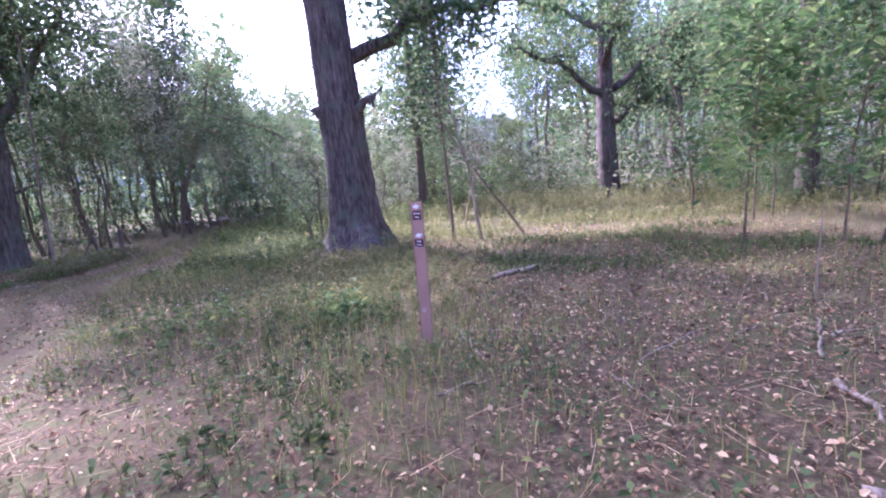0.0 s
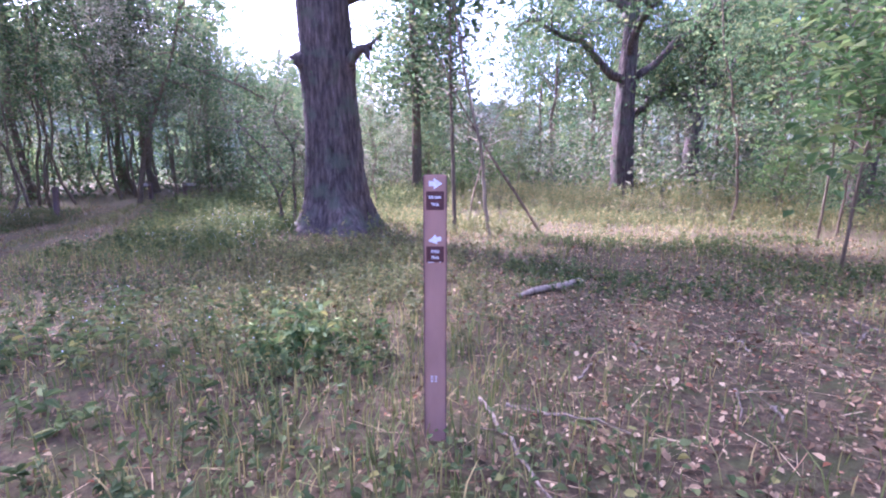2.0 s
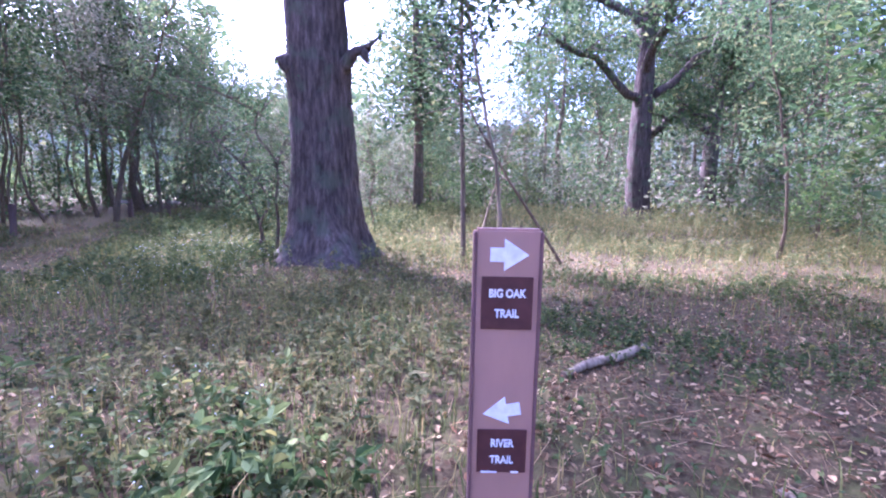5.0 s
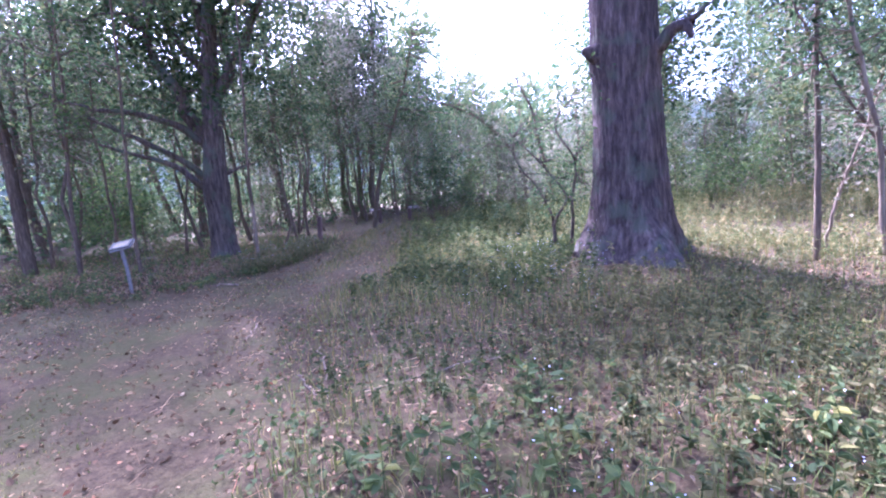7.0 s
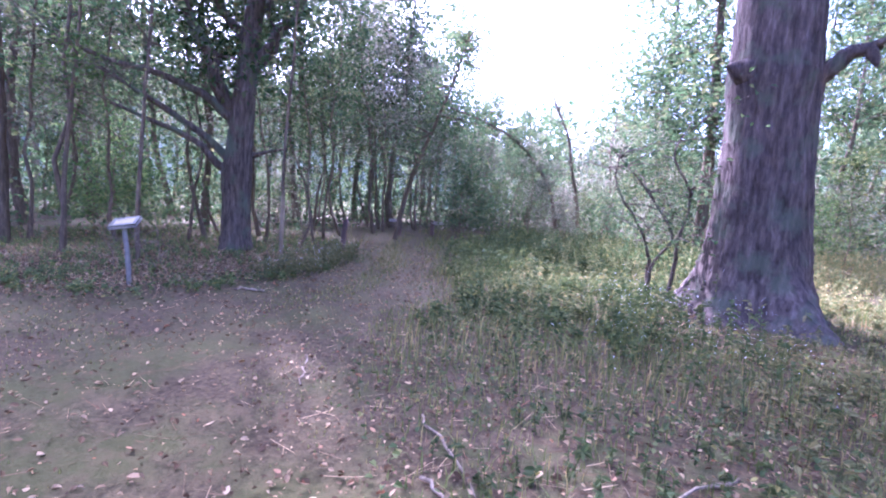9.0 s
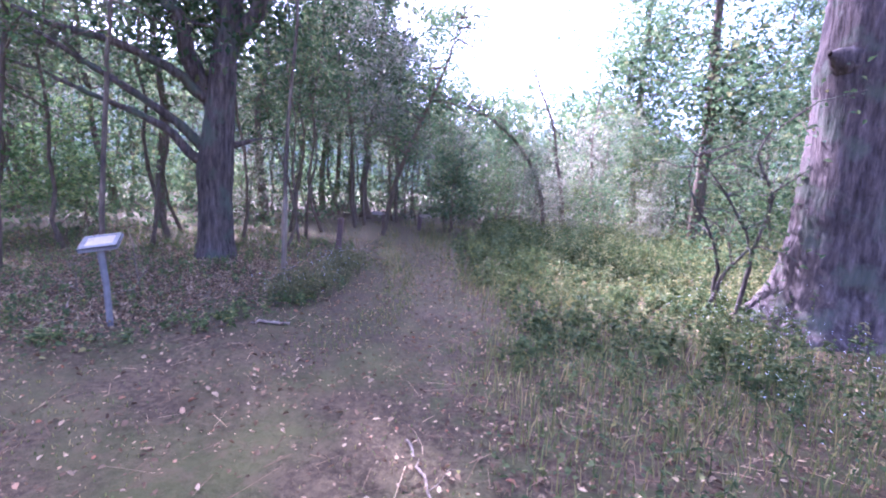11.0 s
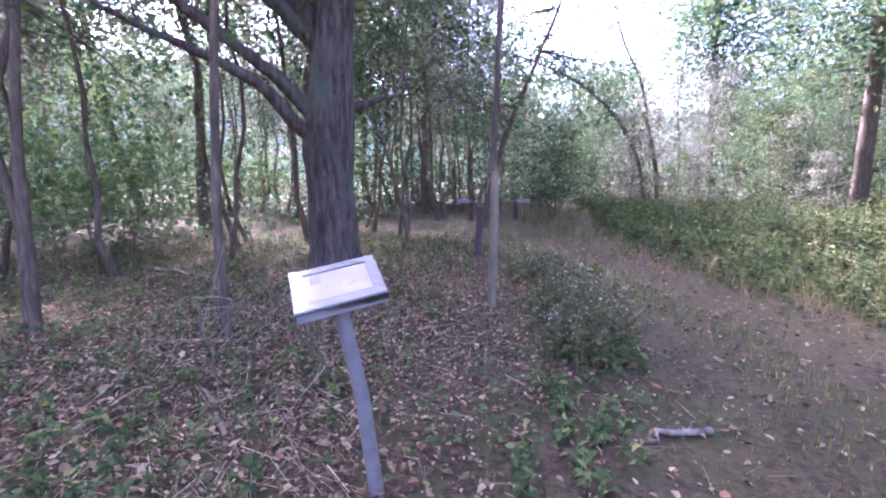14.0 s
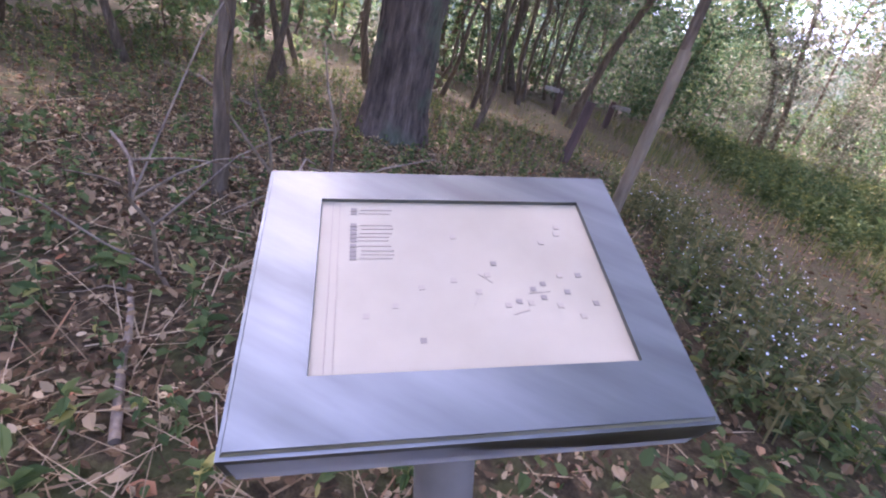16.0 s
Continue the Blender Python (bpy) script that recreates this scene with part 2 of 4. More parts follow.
# ground: fine near the walk, coarse to the horizon
def axis(lo, hi, step, far):
    out = [lo - far * (k / 14) ** 3 for k in range(14, 0, -1)] + list(np.arange(lo, hi, step)) + [hi + far * (k / 14) ** 3 for k in range(0, 15)]
    return np.array(out)


gx, gy = axis(-17, 14, 0.16, 900), axis(-3, 30, 0.16, 900)
GX, GY = np.meshgrid(gx, gy)
gv = np.stack([GX, GY, land(GX, GY)], -1).reshape(-1, 3)
idx = np.arange(len(gx) * len(gy)).reshape(len(gy), len(gx))
gq = np.stack([idx[:-1, :-1], idx[:-1, 1:], idx[1:, 1:], idx[1:, :-1]], -1).reshape(-1, 4)
gme = make_mesh("ground", gv, gq, GROUND, True)
worn = gme.attributes.new("worn", 'FLOAT', 'POINT')
wear = soft(0.35, -0.6, trail(gv[:, 0], gv[:, 1]) + 0.45 * waves(gv[:, 0], gv[:, 1], 0.35) + 0.15 * waves(gv[:, 1], gv[:, 0], 0.13))
wear = wear * (1 - 0.8 * strip(gv[:, 0], gv[:, 1]))
worn.data.foreach_set("value", wear.astype(np.float32))
tagged(new("ground", gme), "woodland floor of soil and moss with a worn dirt trail", "ground", kind="structure")


# ---------------------------------------------------------------- growing things
def tube(pts, radii, sides=7, rough=0.0, seed=0, ridges=0):
    """A bent, tapering round limb through the points."""
    pts, radii = np.asarray(pts, float), np.asarray(radii, float)
    d = np.gradient(pts, axis=0)
    d /= np.linalg.norm(d, axis=1, keepdims=True) + 1e-9
    ref = np.where(np.abs(d[:, 2:3]) > 0.8, np.array([[1.0, 0, 0]]), np.array([[0, 0, 1.0]]))
    s = np.cross(d, ref)
    s /= np.linalg.norm(s, axis=1, keepdims=True)
    u = np.cross(s, d)
    a = np.linspace(0, 2 * np.pi, sides, endpoint=False)
    r = np.random.default_rng(seed)
    k = radii[:, None] * (1 + rough * r.standard_normal((len(pts), sides)))
    if ridges:
        wob = 0.5 * np.sin(np.arange(len(pts)) * 0.23)[:, None]
        k = k * (1 + 0.035 * np.abs(np.sin(ridges * a[None] / 2 + wob)) + 0.02 * np.sin(5 * a[None] + 2 * wob))
    v = pts[:, None] + k[..., None] * (np.cos(a)[None, :, None] * s[:, None] + np.sin(a)[None, :, None] * u[:, None])
    i = np.arange(len(pts) * sides).reshape(len(pts), sides)
    j = np.roll(i, -1, 1)
    q = np.stack([i[:-1], j[:-1], j[1:], i[1:]], -1).reshape(-1, 4)
    return v.reshape(-1, 3), q


def bend(a, b, n=8, sag=0.0, wob=0.0, r=None):
    """Points from a to b, bowed upward by sag and unsteady by wob."""
    k = np.linspace(0, 1, n)[:, None]
    p = np.asarray(a, float) * (1 - k) + np.asarray(b, float) * k
    p[:, 2] += sag * np.sin(np.pi * k[:, 0])
    if r is not None:
        p[1:-1] += wob * r.standard_normal((n - 2, 3))
    return p


def leaves(c, size, r, flat=0.5, wide=0.55, droop=0.25, oval=False):
    """Folded leaves at the points c; flat: how level they lie."""
    c = np.asarray(c, float)
    n = len(c)
    az = r.uniform(0, 2 * np.pi, n)
    tilt = r.normal(0, 1 - flat, n)
    a = np.stack([np.cos(az) * np.cos(tilt), np.sin(az) * np.cos(tilt), np.sin(tilt)], -1)
    up = r.normal(0, 0.9 * (1 - flat), (n, 3)) + np.array([0, 0, 1.0])
    s = np.cross(a, up)
    s /= np.linalg.norm(s, axis=1, keepdims=True) + 1e-9
    w = np.cross(s, a)
    size = np.broadcast_to(size, n) * r.uniform(0.65, 1.35, n)
    L = size[:, None]
    m = c + 0.42 * L * a
    if oval:
        b = r.uniform(-0.25, 0.35, n)[:, None]
        fold = r.uniform(0.0, 0.3, n)[:, None] * L * w
        v = np.stack([c, c + 0.26 * L * a + 0.42 * wide * L * s + fold, c + 0.66 * L * a + 0.38 * wide * L * s + fold - 0.3 * b * L * w, c + L * a - b * L * w,
                      c + 0.70 * L * a - 0.36 * wide * L * s + fold - 0.3 * b * L * w, c + 0.30 * L * a - 0.44 * wide * L * s + fold], 1)
        k = 6 * np.arange(n)[:, None]
        return v.reshape(-1, 3), np.concatenate([k + np.array([0, 1, 2, 3]), k + np.array([0, 3, 4, 5])])
    v = np.stack([c, m + 0.5 * wide * L * s + 0.12 * L * w, c + L * a - droop * 0.4 * L * w, m - 0.5 * wide * L * s + 0.12 * L * w], 1)
    return v.reshape(-1, 3), np.arange(4 * n).reshape(-1, 4)


def blades(c, tall, r, wide=0.011):
    """Grass blades in two bent pieces."""
    n = len(c)
    az = r.uniform(0, 2 * np.pi, n)
    s = np.stack([np.cos(az), np.sin(az), 0 * az], -1) * wide * r.uniform(0.6, 1.3, n)[:, None]
    h = (np.broadcast_to(tall, n) * r.uniform(0.5, 1.3, n))[:, None]
    out = np.stack([-np.sin(az), np.cos(az), 0 * az], -1) * r.normal(0, 0.75, n)[:, None]
    up = np.array([0, 0, 1.0])
    mid, tip = c + h * (0.6 * up + 0.22 * out), c + h * (0.95 * up + 0.75 * out)
    v = np.stack([c - s, c + s, mid + 0.8 * s, mid - 0.8 * s, tip + 0.1 * s, tip - 0.1 * s], 1).reshape(-1, 3)
    k = 6 * np.arange(n)[:, None]
    return v, np.concatenate([k + np.array([0, 1, 2, 3]), k + np.array([3, 2, 4, 5])])


def grown(seed, tall, r0, crown_from, spread, limbs, per_limb, leaf, lean=(0, 0), flat=0.45, twigs=3, sides=7, thin_top=0.25, clump=0.28):
    """Wood and leaf geometry of one tree: a wavering stem, limbs that fork, leaves round the twigs."""
    r = np.random.default_rng(seed)
    n = 12
    k = np.linspace(0, 1, n)
    stem = np.stack([lean[0] * k * tall + np.cumsum(r.normal(0, 0.012 * tall, n)) * (k > 0), lean[1] * k * tall + np.cumsum(r.normal(0, 0.012 * tall, n)) * (k > 0), k * tall], -1)
    rad = r0 * (1 - (1 - thin_top) * k ** 0.8)
    rad[0] *= 1.35
    wood, at = [tube(stem, rad, sides, 0.03, seed)], []
    for i in range(limbs):
        f = crown_from + (0.98 - crown_from) * (i + r.uniform(0, 0.8)) / limbs
        o = np.array([np.interp(f, k, stem[:, j]) for j in range(3)])
        az = i * 2.4 + r.uniform(-0.6, 0.6)
        reach = spread * (1 - 0.55 * (f - crown_from) / (1 - crown_from)) * r.uniform(0.6, 1.15)
        e = o + np.array([math.cos(az) * reach, math.sin(az) * reach, reach * r.uniform(0.1, 0.75)])
        p = bend(o, e, 6, 0.08 * reach, 0.03 * reach, r)
        br = max(0.006, 0.42 * np.interp(f, k, rad))
        wood.append(tube(p, np.linspace(br, 0.25 * br, 6), 4))
        at.append(p[2:])
        for j in range(twigs):
            b = p[r.integers(2, 6)]
            q = b + r.normal(0, 0.32 * reach, 3) * np.array([1, 1, 0.6])
            wood.append(tube(bend(b, q, 4, 0.03, 0.02, r), np.linspace(0.4 * br, 0.12 * br, 4), 3))
            at.append(np.linspace(b, q, 4)[1:])
    at = np.concatenate(at)
    c = at[r.integers(0, len(at), limbs * per_limb)] + r.normal(0, clump * spread * 0.55, (limbs * per_limb, 3)) * np.array([1, 1, 0.7])
    return (wood[0], [], wood[1:]), leaves(c, leaf, r, flat)


def tree(name, label, category, wood, crown, bark, green, group=""):
    """wood: the trunk, then big limbs, then the list of thin twigs."""
    e = new(name)
    tagged(e, label, category, group)
    trunk, limbs, twigs = wood
    under("trunk", make_mesh("trunk", *trunk, bark, True), e)
    for v, q in limbs:
        under("limb", make_mesh("limb", v, q, bark, True), e)
    if twigs:
        tagged(under("branchwork", make_mesh("branchwork", *joined(twigs), bark, True), e), "thin bare twigs", kind="stuff")
    if crown is not None:
        tagged(under("crown", make_mesh("crown", *crown, green), e), "loose green leaves", kind="stuff")
    return e


def stand(x, y, turn=0.0, size=1.0, sink=0.04):
    return pose(x, y, float(land(x, y)) - sink, 0, 0, turn) @ Matrix.Scale(size, 4)


def planted(proto, x, y, turn, size):
    """A copy of a plant, turned and scaled."""
    ob = copy_thing(proto, pose(x, y, float(land(x, y)) - 0.04, 0, 0, turn))
    ob.scale = (size, size, size)
    return ob


rng = np.random.default_rng(11)

# the big oak
def big_oak():
    r = np.random.default_rng(3)
    z = np.concatenate([np.arange(0, 6.0, 0.06), np.arange(6.0, 13, 0.4)])
    rad = np.interp(z, [0, 0.12, 0.35, 0.8, 1.5, 2.4, 3.0, 3.35, 3.7, 4.6, 6, 9, 13], [1.12, 0.98, 0.80, 0.645, 0.56, 0.515, 0.50, 0.525, 0.49, 0.47, 0.46, 0.36, 0.18])
    cx = np.interp(z, [0, 2, 4, 8, 13], [0.02, 0.0, -0.06, -0.20, -0.1])
    stem = np.stack([cx, 0.02 * np.sin(z), z - 0.12], -1)
    v, q = tube(stem, rad, 72, 0.012, 4, 34)
    # root flare in lobes
    a, h = np.arctan2(v[:, 1], v[:, 0]), v[:, 2]
    flare = np.exp(-np.clip(h, 0, 9) / 0.42) * (0.15 * np.sin(5 * a + 0.4) + 0.10 * np.sin(3 * a - 1.0))
    v[:, 0] += flare * np.cos(a)
    v[:, 1] += flare * np.sin(a)
    wood, at, thin = [(v, q)], [], []
    # hooked dead stub, knot, and the low limb
    wood.append(tube(bend((0.40, -0.2, 3.25), (0.86, -0.42, 3.50), 6, 0.10, 0.02, r), [0.13, 0.11, 0.10, 0.085, 0.075, 0.05], 9, 0.06, 5))
    wood.append(tube(bend((0.80, -0.40, 3.52), (1.12, -0.5, 3.72), 4, 0, 0.02, r), [0.05, 0.035, 0.025, 0.01], 6))
    wood.append(tube(bend((0.78, -0.40, 3.48), (0.84, -0.46, 3.26), 4), [0.06, 0.07, 0.05, 0.02], 7, 0.1, 7))
    wood.append(tube(bend((-0.38, -0.25, 3.28), (-0.66, -0.34, 3.36), 4), [0.20, 0.17, 0.11, 0.03], 9, 0.08, 8))
    # the last six limbs are unseen, added so their leaves shade the foreground
    for (o, e, s, w) in (((0.3, 0.1, 4.55), (4.6, 0.4, 5.6), 0.3, 0.19), ((-0.2, 0.1, 6.2), (-3.2, 3.4, 10.8), 0.5, 0.2), ((0.1, -0.2, 7.0), (1.8, -4.2, 9.6), 0.5, 0.19),
                         ((0, 0.2, 7.8), (0.8, 4.4, 10.6), 0.5, 0.2), ((-0.1, -0.1, 8.6), (-2.8, -3.2, 11.6), 0.5, 0.16), ((0, 0, 9.4), (3.4, 2.2, 12.4), 0.4, 0.16), ((0, 0, 10.5), (-1, 1, 14.5), 0.3, 0.14),
                         ((-0.2, -0.1, 7.4), (-5.0, -4.4, 10.2), 0.5, 0.17), ((-0.1, -0.2, 8.0), (-2.2, -6.4, 10.8), 0.5, 0.16),
                         ((-0.2, 0.0, 7.0), (-7.6, -0.8, 10.4), 0.5, 0.2), ((-0.2, -0.1, 8.2), (-7.2, -3.6, 11.4), 0.5, 0.18), ((0.0, -0.2, 7.6), (0.6, -6.6, 10.6), 0.5, 0.18), ((-0.1, -0.1, 9.0), (-4.6, -2.0, 12.0), 0.5, 0.16)):
        p = bend(o, e, 10, s, 0.10, r)
        wood.append(tube(p, np.linspace(w, 0.25 * w, 10), 8, 0.04, 6))
        for j in range(9):
            b = p[r.integers(3, 10)]
            t = b + r.normal(0, 1.0, 3) * np.array([1, 1, 0.5]) + np.array([0, 0, 0.25])
            thin.append(tube(bend(b, t, 5, 0.1, 0.05, r), np.linspace(0.05, 0.012, 5), 5))
            at.append(np.linspace(b, t, 6)[1:])
    at = np.concatenate(at)
    c = at[r.integers(0, len(at), 36000)] + r.normal(0, 0.5, (36000, 3))
    return (wood[0], wood[1:], thin), leaves(c, 0.175, r, 0.35)


oak = tree("oak_tree", "massive old oak with a flared furrowed trunk", "tree", *big_oak(), OAK_BARK, CROWN)
oak.matrix_world = pose(-0.46, 11.40, float(land(-0.46, 11.40)) - 0.12)


# the oak beside the trail, with three bare limbs reaching to one side
def side_oak():
    r = np.random.default_rng(8)
    z = np.concatenate([np.arange(0, 4.2, 0.07), np.arange(4.2, 10, 0.4)])
    rad = np.interp(z, [0, 0.15, 0.5, 1.2, 1.7, 2.0, 2.6, 3.6, 5, 10], [0.40, 0.34, 0.285, 0.25, 0.285, 0.255, 0.22, 0.19, 0.15, 0.06])
    stem = np.stack([np.interp(z, [0, 1.6, 3.6, 10], [0.0, -0.03, 0.16, 1.1]), 0.0 * z, z - 0.1], -1)
    wood, at, thin = [tube(stem, rad, 44, 0.02, 2, 22)], [], []
    for p, w in (([(-0.20, -0.12, 1.72), (-0.52, -0.5, 2.22), (-0.98, -1.0, 2.48), (-1.45, -1.5, 2.72)], 0.085),
                 ([(-0.18, -0.10, 1.95), (-0.48, -0.45, 2.42), (-0.90, -0.95, 2.78), (-1.30, -1.45, 3.16), (-1.5, -1.7, 3.3)], 0.085),
                 ([(-0.15, -0.08, 2.75), (-0.45, -0.4, 3.12), (-0.95, -0.9, 3.40), (-1.60, -1.5, 3.46), (-2.1, -2.0, 3.75)], 0.095)):
        p = np.array(p)
        k = np.linspace(0, len(p) - 1, 12)
        q = np.stack([np.interp(k, np.arange(len(p)), p[:, i]) for i in range(3)], -1)
        q[1:-1] = (q[:-2] + 2 * q[1:-1] + q[2:]) / 4 + r.normal(0, 0.012, (10, 3))
        wood.append(tube(q, np.linspace(w, 0.25 * w, 12), 9, 0.05, 3))
        for j in range(5):
            b = q[r.integers(7, 12)]
            t = b + np.array([-0.3, -0.3, 0.25]) * r.uniform(0.3, 1.6) + r.normal(0, 0.2, 3)
            thin.append(tube(bend(b, t, 4, 0.02, 0.02, r), np.linspace(0.016, 0.005, 4), 4))
    wood.append(tube(bend((0.2, 0.12, 2.02), (0.86, 0.44, 2.22), 5, 0.02, 0.01, r), [0.07, 0.045, 0.03, 0.02, 0.008], 6))
    # the last three limbs are added high up to shade the ground below
    for (o, e, s, w) in (((0.1, 0, 3.3), (1.9, 0.6, 6.2), 0.1, 0.15), ((0.0, 0, 2.1), (-0.9, -0.7, 5.4), 0.1, 0.19), ((0.1, 0, 4.2), (0.9, 1.8, 7.4), 0.2, 0.11),
                         ((0.1, 0, 4.0), (-2.4, 0.6, 6.6), 0.3, 0.11), ((0.2, 0, 5.0), (1.4, -2.0, 7.8), 0.3, 0.10), ((0.3, 0, 6.0), (-1.0, -1.4, 9.0), 0.2, 0.08), ((0.3, 0, 5.4), (2.9, 1.0, 8.6), 0.3, 0.10),
                         ((0.6, 0, 6.2), (3.9, 2.6, 9.2), 0.3, 0.09), ((0.8, 0, 7.2), (2.6, -1.0, 10.4), 0.3, 0.08), ((0.3, 0, 5.6), (-3.4, -0.8, 8.2), 0.3, 0.09), ((0.9, 0, 8.0), (1.4, 2.4, 10.8), 0.2, 0.07),
                         ((0.7, 0, 6.6), (2.6, 4.4, 9.9), 0.3, 0.09), ((0.8, 0, 7.0), (4.4, 3.2, 9.8), 0.3, 0.08), ((0.7, 0, 6.8), (0.8, 4.4, 9.7), 0.3, 0.08)):
        p = bend(o, e, 9, s, 0.07, r)
        wood.append(tube(p, np.linspace(w, 0.25 * w, 9), 8, 0.04, 6))
        for j in range(8):
            b = p[r.integers(3, 9)]
            t = b + r.normal(0, 0.75, 3) * np.array([1, 1, 0.6]) + np.array([0, 0, 0.15])
            thin.append(tube(bend(b, t, 5, 0.06, 0.04, r), np.linspace(0.035, 0.008, 5), 5))
            at.append(np.linspace(b, t, 6)[1:])
    at = np.concatenate(at)
    c = at[r.integers(0, len(at), 20000)] + r.normal(0, 0.38, (20000, 3))
    return (wood[0], wood[1:], thin), leaves(c, 0.135, r, 0.35)


oak2 = tree("oak_tree", "dark oak with three bare mossy limbs beside the trail", "tree", *side_oak(), SIDE_BARK, CROWN)
oak2.matrix_world = pose(-10.12, 12.36, float(land(-10.12, 12.36)) - 0.1) @ Matrix.Scale(1.1, 4)


# the two spreading oaks in the meadow
def meadow_oak(seed, tall, r0, limbs):
    r = np.random.default_rng(seed)
    z = np.linspace(0, tall, 26)
    stem = np.stack([0.06 * np.sin(z * 0.8 + seed), 0.05 * np.cos(z), z], -1)
    wood, at = [tube(stem, r0 * np.interp(z / tall, [0, 0.04, 0.2, 0.5, 1], [1.5, 1.15, 1.0, 0.75, 0.2]), 20, 0.03, seed, 14)], []
    thin = []
    for h, az, reach, rise in limbs:
        o = np.array([0, 0, h])
        e = o + np.array([math.cos(az) * reach, math.sin(az) * reach, rise])
        p = bend(o, e, 9, 0.3, 0.12, r)
        wood.append(tube(p, np.linspace(0.45 * r0, 0.12 * r0, 9), 8, 0.04, seed))
        for j in range(9):
            b = p[r.integers(3, 9)]
            t = b + r.normal(0, 0.9, 3) * np.array([1, 1, 0.6]) + np.array([0, 0, 0.3])
            thin.append(tube(bend(b, t, 5, 0.1, 0.05, r), np.linspace(0.05, 0.012, 5), 5))
            at.append(np.linspace(b, t, 6)[1:])
    at = np.concatenate(at)
    c = at[r.integers(0, len(at), 13000)] + r.normal(0, 0.5, (13000, 3))
    return (wood[0], wood[1:], thin), leaves(c, 0.16, r, 0.35)


for (x, y, seed, tall, r0, limbs) in ((9.2, 20.8, 21, 12, 0.40, ((3.3, 0.1, 2.6, 0.7), (4.6, 3.3, 4.2, 2.0), (4.2, 0.0, 3.8, 3.2), (5.4, 4.6, 3.6, 2.4), (6.4, 1.4, 4.0, 2.8), (7.0, 2.7, 4.2, 2.6), (8, 5.6, 3.4, 3.0))),
                                      (13.9, 24.1, 22, 12, 0.33, ((3.6, 3.0, 2.8, 2.6), (4.2, 0.3, 3.6, 2.6), (4.8, 4.4, 3.6, 2.2), (5.4, 1.6, 4.2, 2.8), (6.2, 2.6, 4.6, 2.4), (7.2, 5.5, 4.0, 2.6), (8, 0.6, 3.6, 3.0)))):
    t = tree("oak_tree", "grey oak with crooked spreading limbs in the meadow", "tree", *meadow_oak(seed, tall, r0, limbs), OAK_BARK, CROWN, "meadow oaks")
    t.matrix_world = stand(x, y)


# single slender trees that stand out
def slender(label, x, y, points, r0, r1, bark, n_leaves, leaf, green, seed, name="sapling", spread=0.45, leaf_from=0.45, twigs=14):
    r = np.random.default_rng(seed)
    p = np.array(points, float)
    k = np.linspace(0, len(p) - 1, 22)
    q = np.stack([np.interp(k, np.arange(len(p)), p[:, i]) for i in range(3)], -1)
    for _ in range(2):
        q[1:-1] = (q[:-2] + 2 * q[1:-1] + q[2:]) / 4
    q[1:-1] += r.normal(0, 0.006, (20, 3))
    wood, at = [tube(q, np.linspace(r0, r1, 22), 9, 0.04, seed)], []
    for j in range(twigs):
        b = q[r.integers(int(22 * leaf_from), 22)]
        t = b + r.normal(0, spread, 3) * np.array([1, 1, 0.5]) + np.array([0, 0, 0.15])
        wood.append(tube(bend(b, t, 5, 0.05, 0.02, r), np.linspace(min(0.35 * r0, 0.03), 0.003, 5), 5))
        at.append(np.linspace(b, t, 6)[1:])
    crown = None
    if n_leaves:
        at = np.concatenate(at)
        crown = leaves(at[r.integers(0, len(at), n_leaves)] + r.normal(0, 0.35 * spread, (n_leaves, 3)), leaf, r, 0.55)
    t = tree(name, label, "tree", (wood[0], [], wood[1:]), crown, bark, green)
    t.matrix_world = stand(x, y)
    return t


pale_foot = slender("slender young tree with a pale lower stem beside the trail", -7.95, 11.1, [(0, 0, 0), (0.02, 0, 1.0), (0.03, 0, 2.2), (0.12, 0.05, 3.6), (0.2, 0.1, 5.4), (0.1, 0.2, 7.5)], 0.036, 0.014, THIN_BARK, 900, 0.09, CROWN, 31, leaf_from=0.5)
# a paler sleeve round the lowest 1.3 m of the stem
under("bare_stem", make_mesh("bare_stem", *tube([(0, 0, 0), (0.012, 0, 0.5), (0.02, 0, 0.95), (0.024, 0, 1.3)], [0.040, 0.038, 0.037, 0.0365], 12, 0.03, 3), PALE_BARK, True), pale_foot, "pale lower stem")
slender("dark arching tree bowed over the trail's far end", -4.02, 23.5, [(0, 0, 0), (-0.1, 0, 1.2), (-0.5, 0, 2.5), (-1.3, 0, 3.6), (-2.4, -0.2, 4.5), (-4.0, -0.5, 5.2), (-5.4, -0.8, 5.6)], 0.088, 0.025, THIN_BARK, 1600, 0.13, CROWN, 32, "tree", 0.9, 0.35, 22)
slender("tall straight tree with a leafy top", 0.95, 32.3, [(0, 0, 0), (-0.1, 0, 4), (-0.3, 0, 8), (-0.2, 0, 13)], 0.29, 0.09, THIN_BARK, 9000, 0.26, CROWN, 33, "tree", 2.5, 0.5, 50)
slender("crooked bare tree leaning in the clearing", -3.2, 25.2, [(0, 0, 0), (-0.1, 0, 1.6), (-0.5, 0, 3.2), (-0.7, 0, 4.6), (-1.5, 0, 6.2), (-1.8, 0, 7.4)], 0.10, 0.025, THIN_BARK, 260, 0.13, PALE_CROWN, 44, "tree", 0.8, 0.4, 18)
slender("thin upright tree in the clearing", -2.0, 27.5, [(0, 0, 0), (0.1, 0, 2), (-0.1, 0, 4.2), (0.1, 0, 6.6)], 0.07, 0.02, THIN_BARK, 500, 0.13, PALE_CROWN, 45, "tree", 0.8, 0.4, 18)
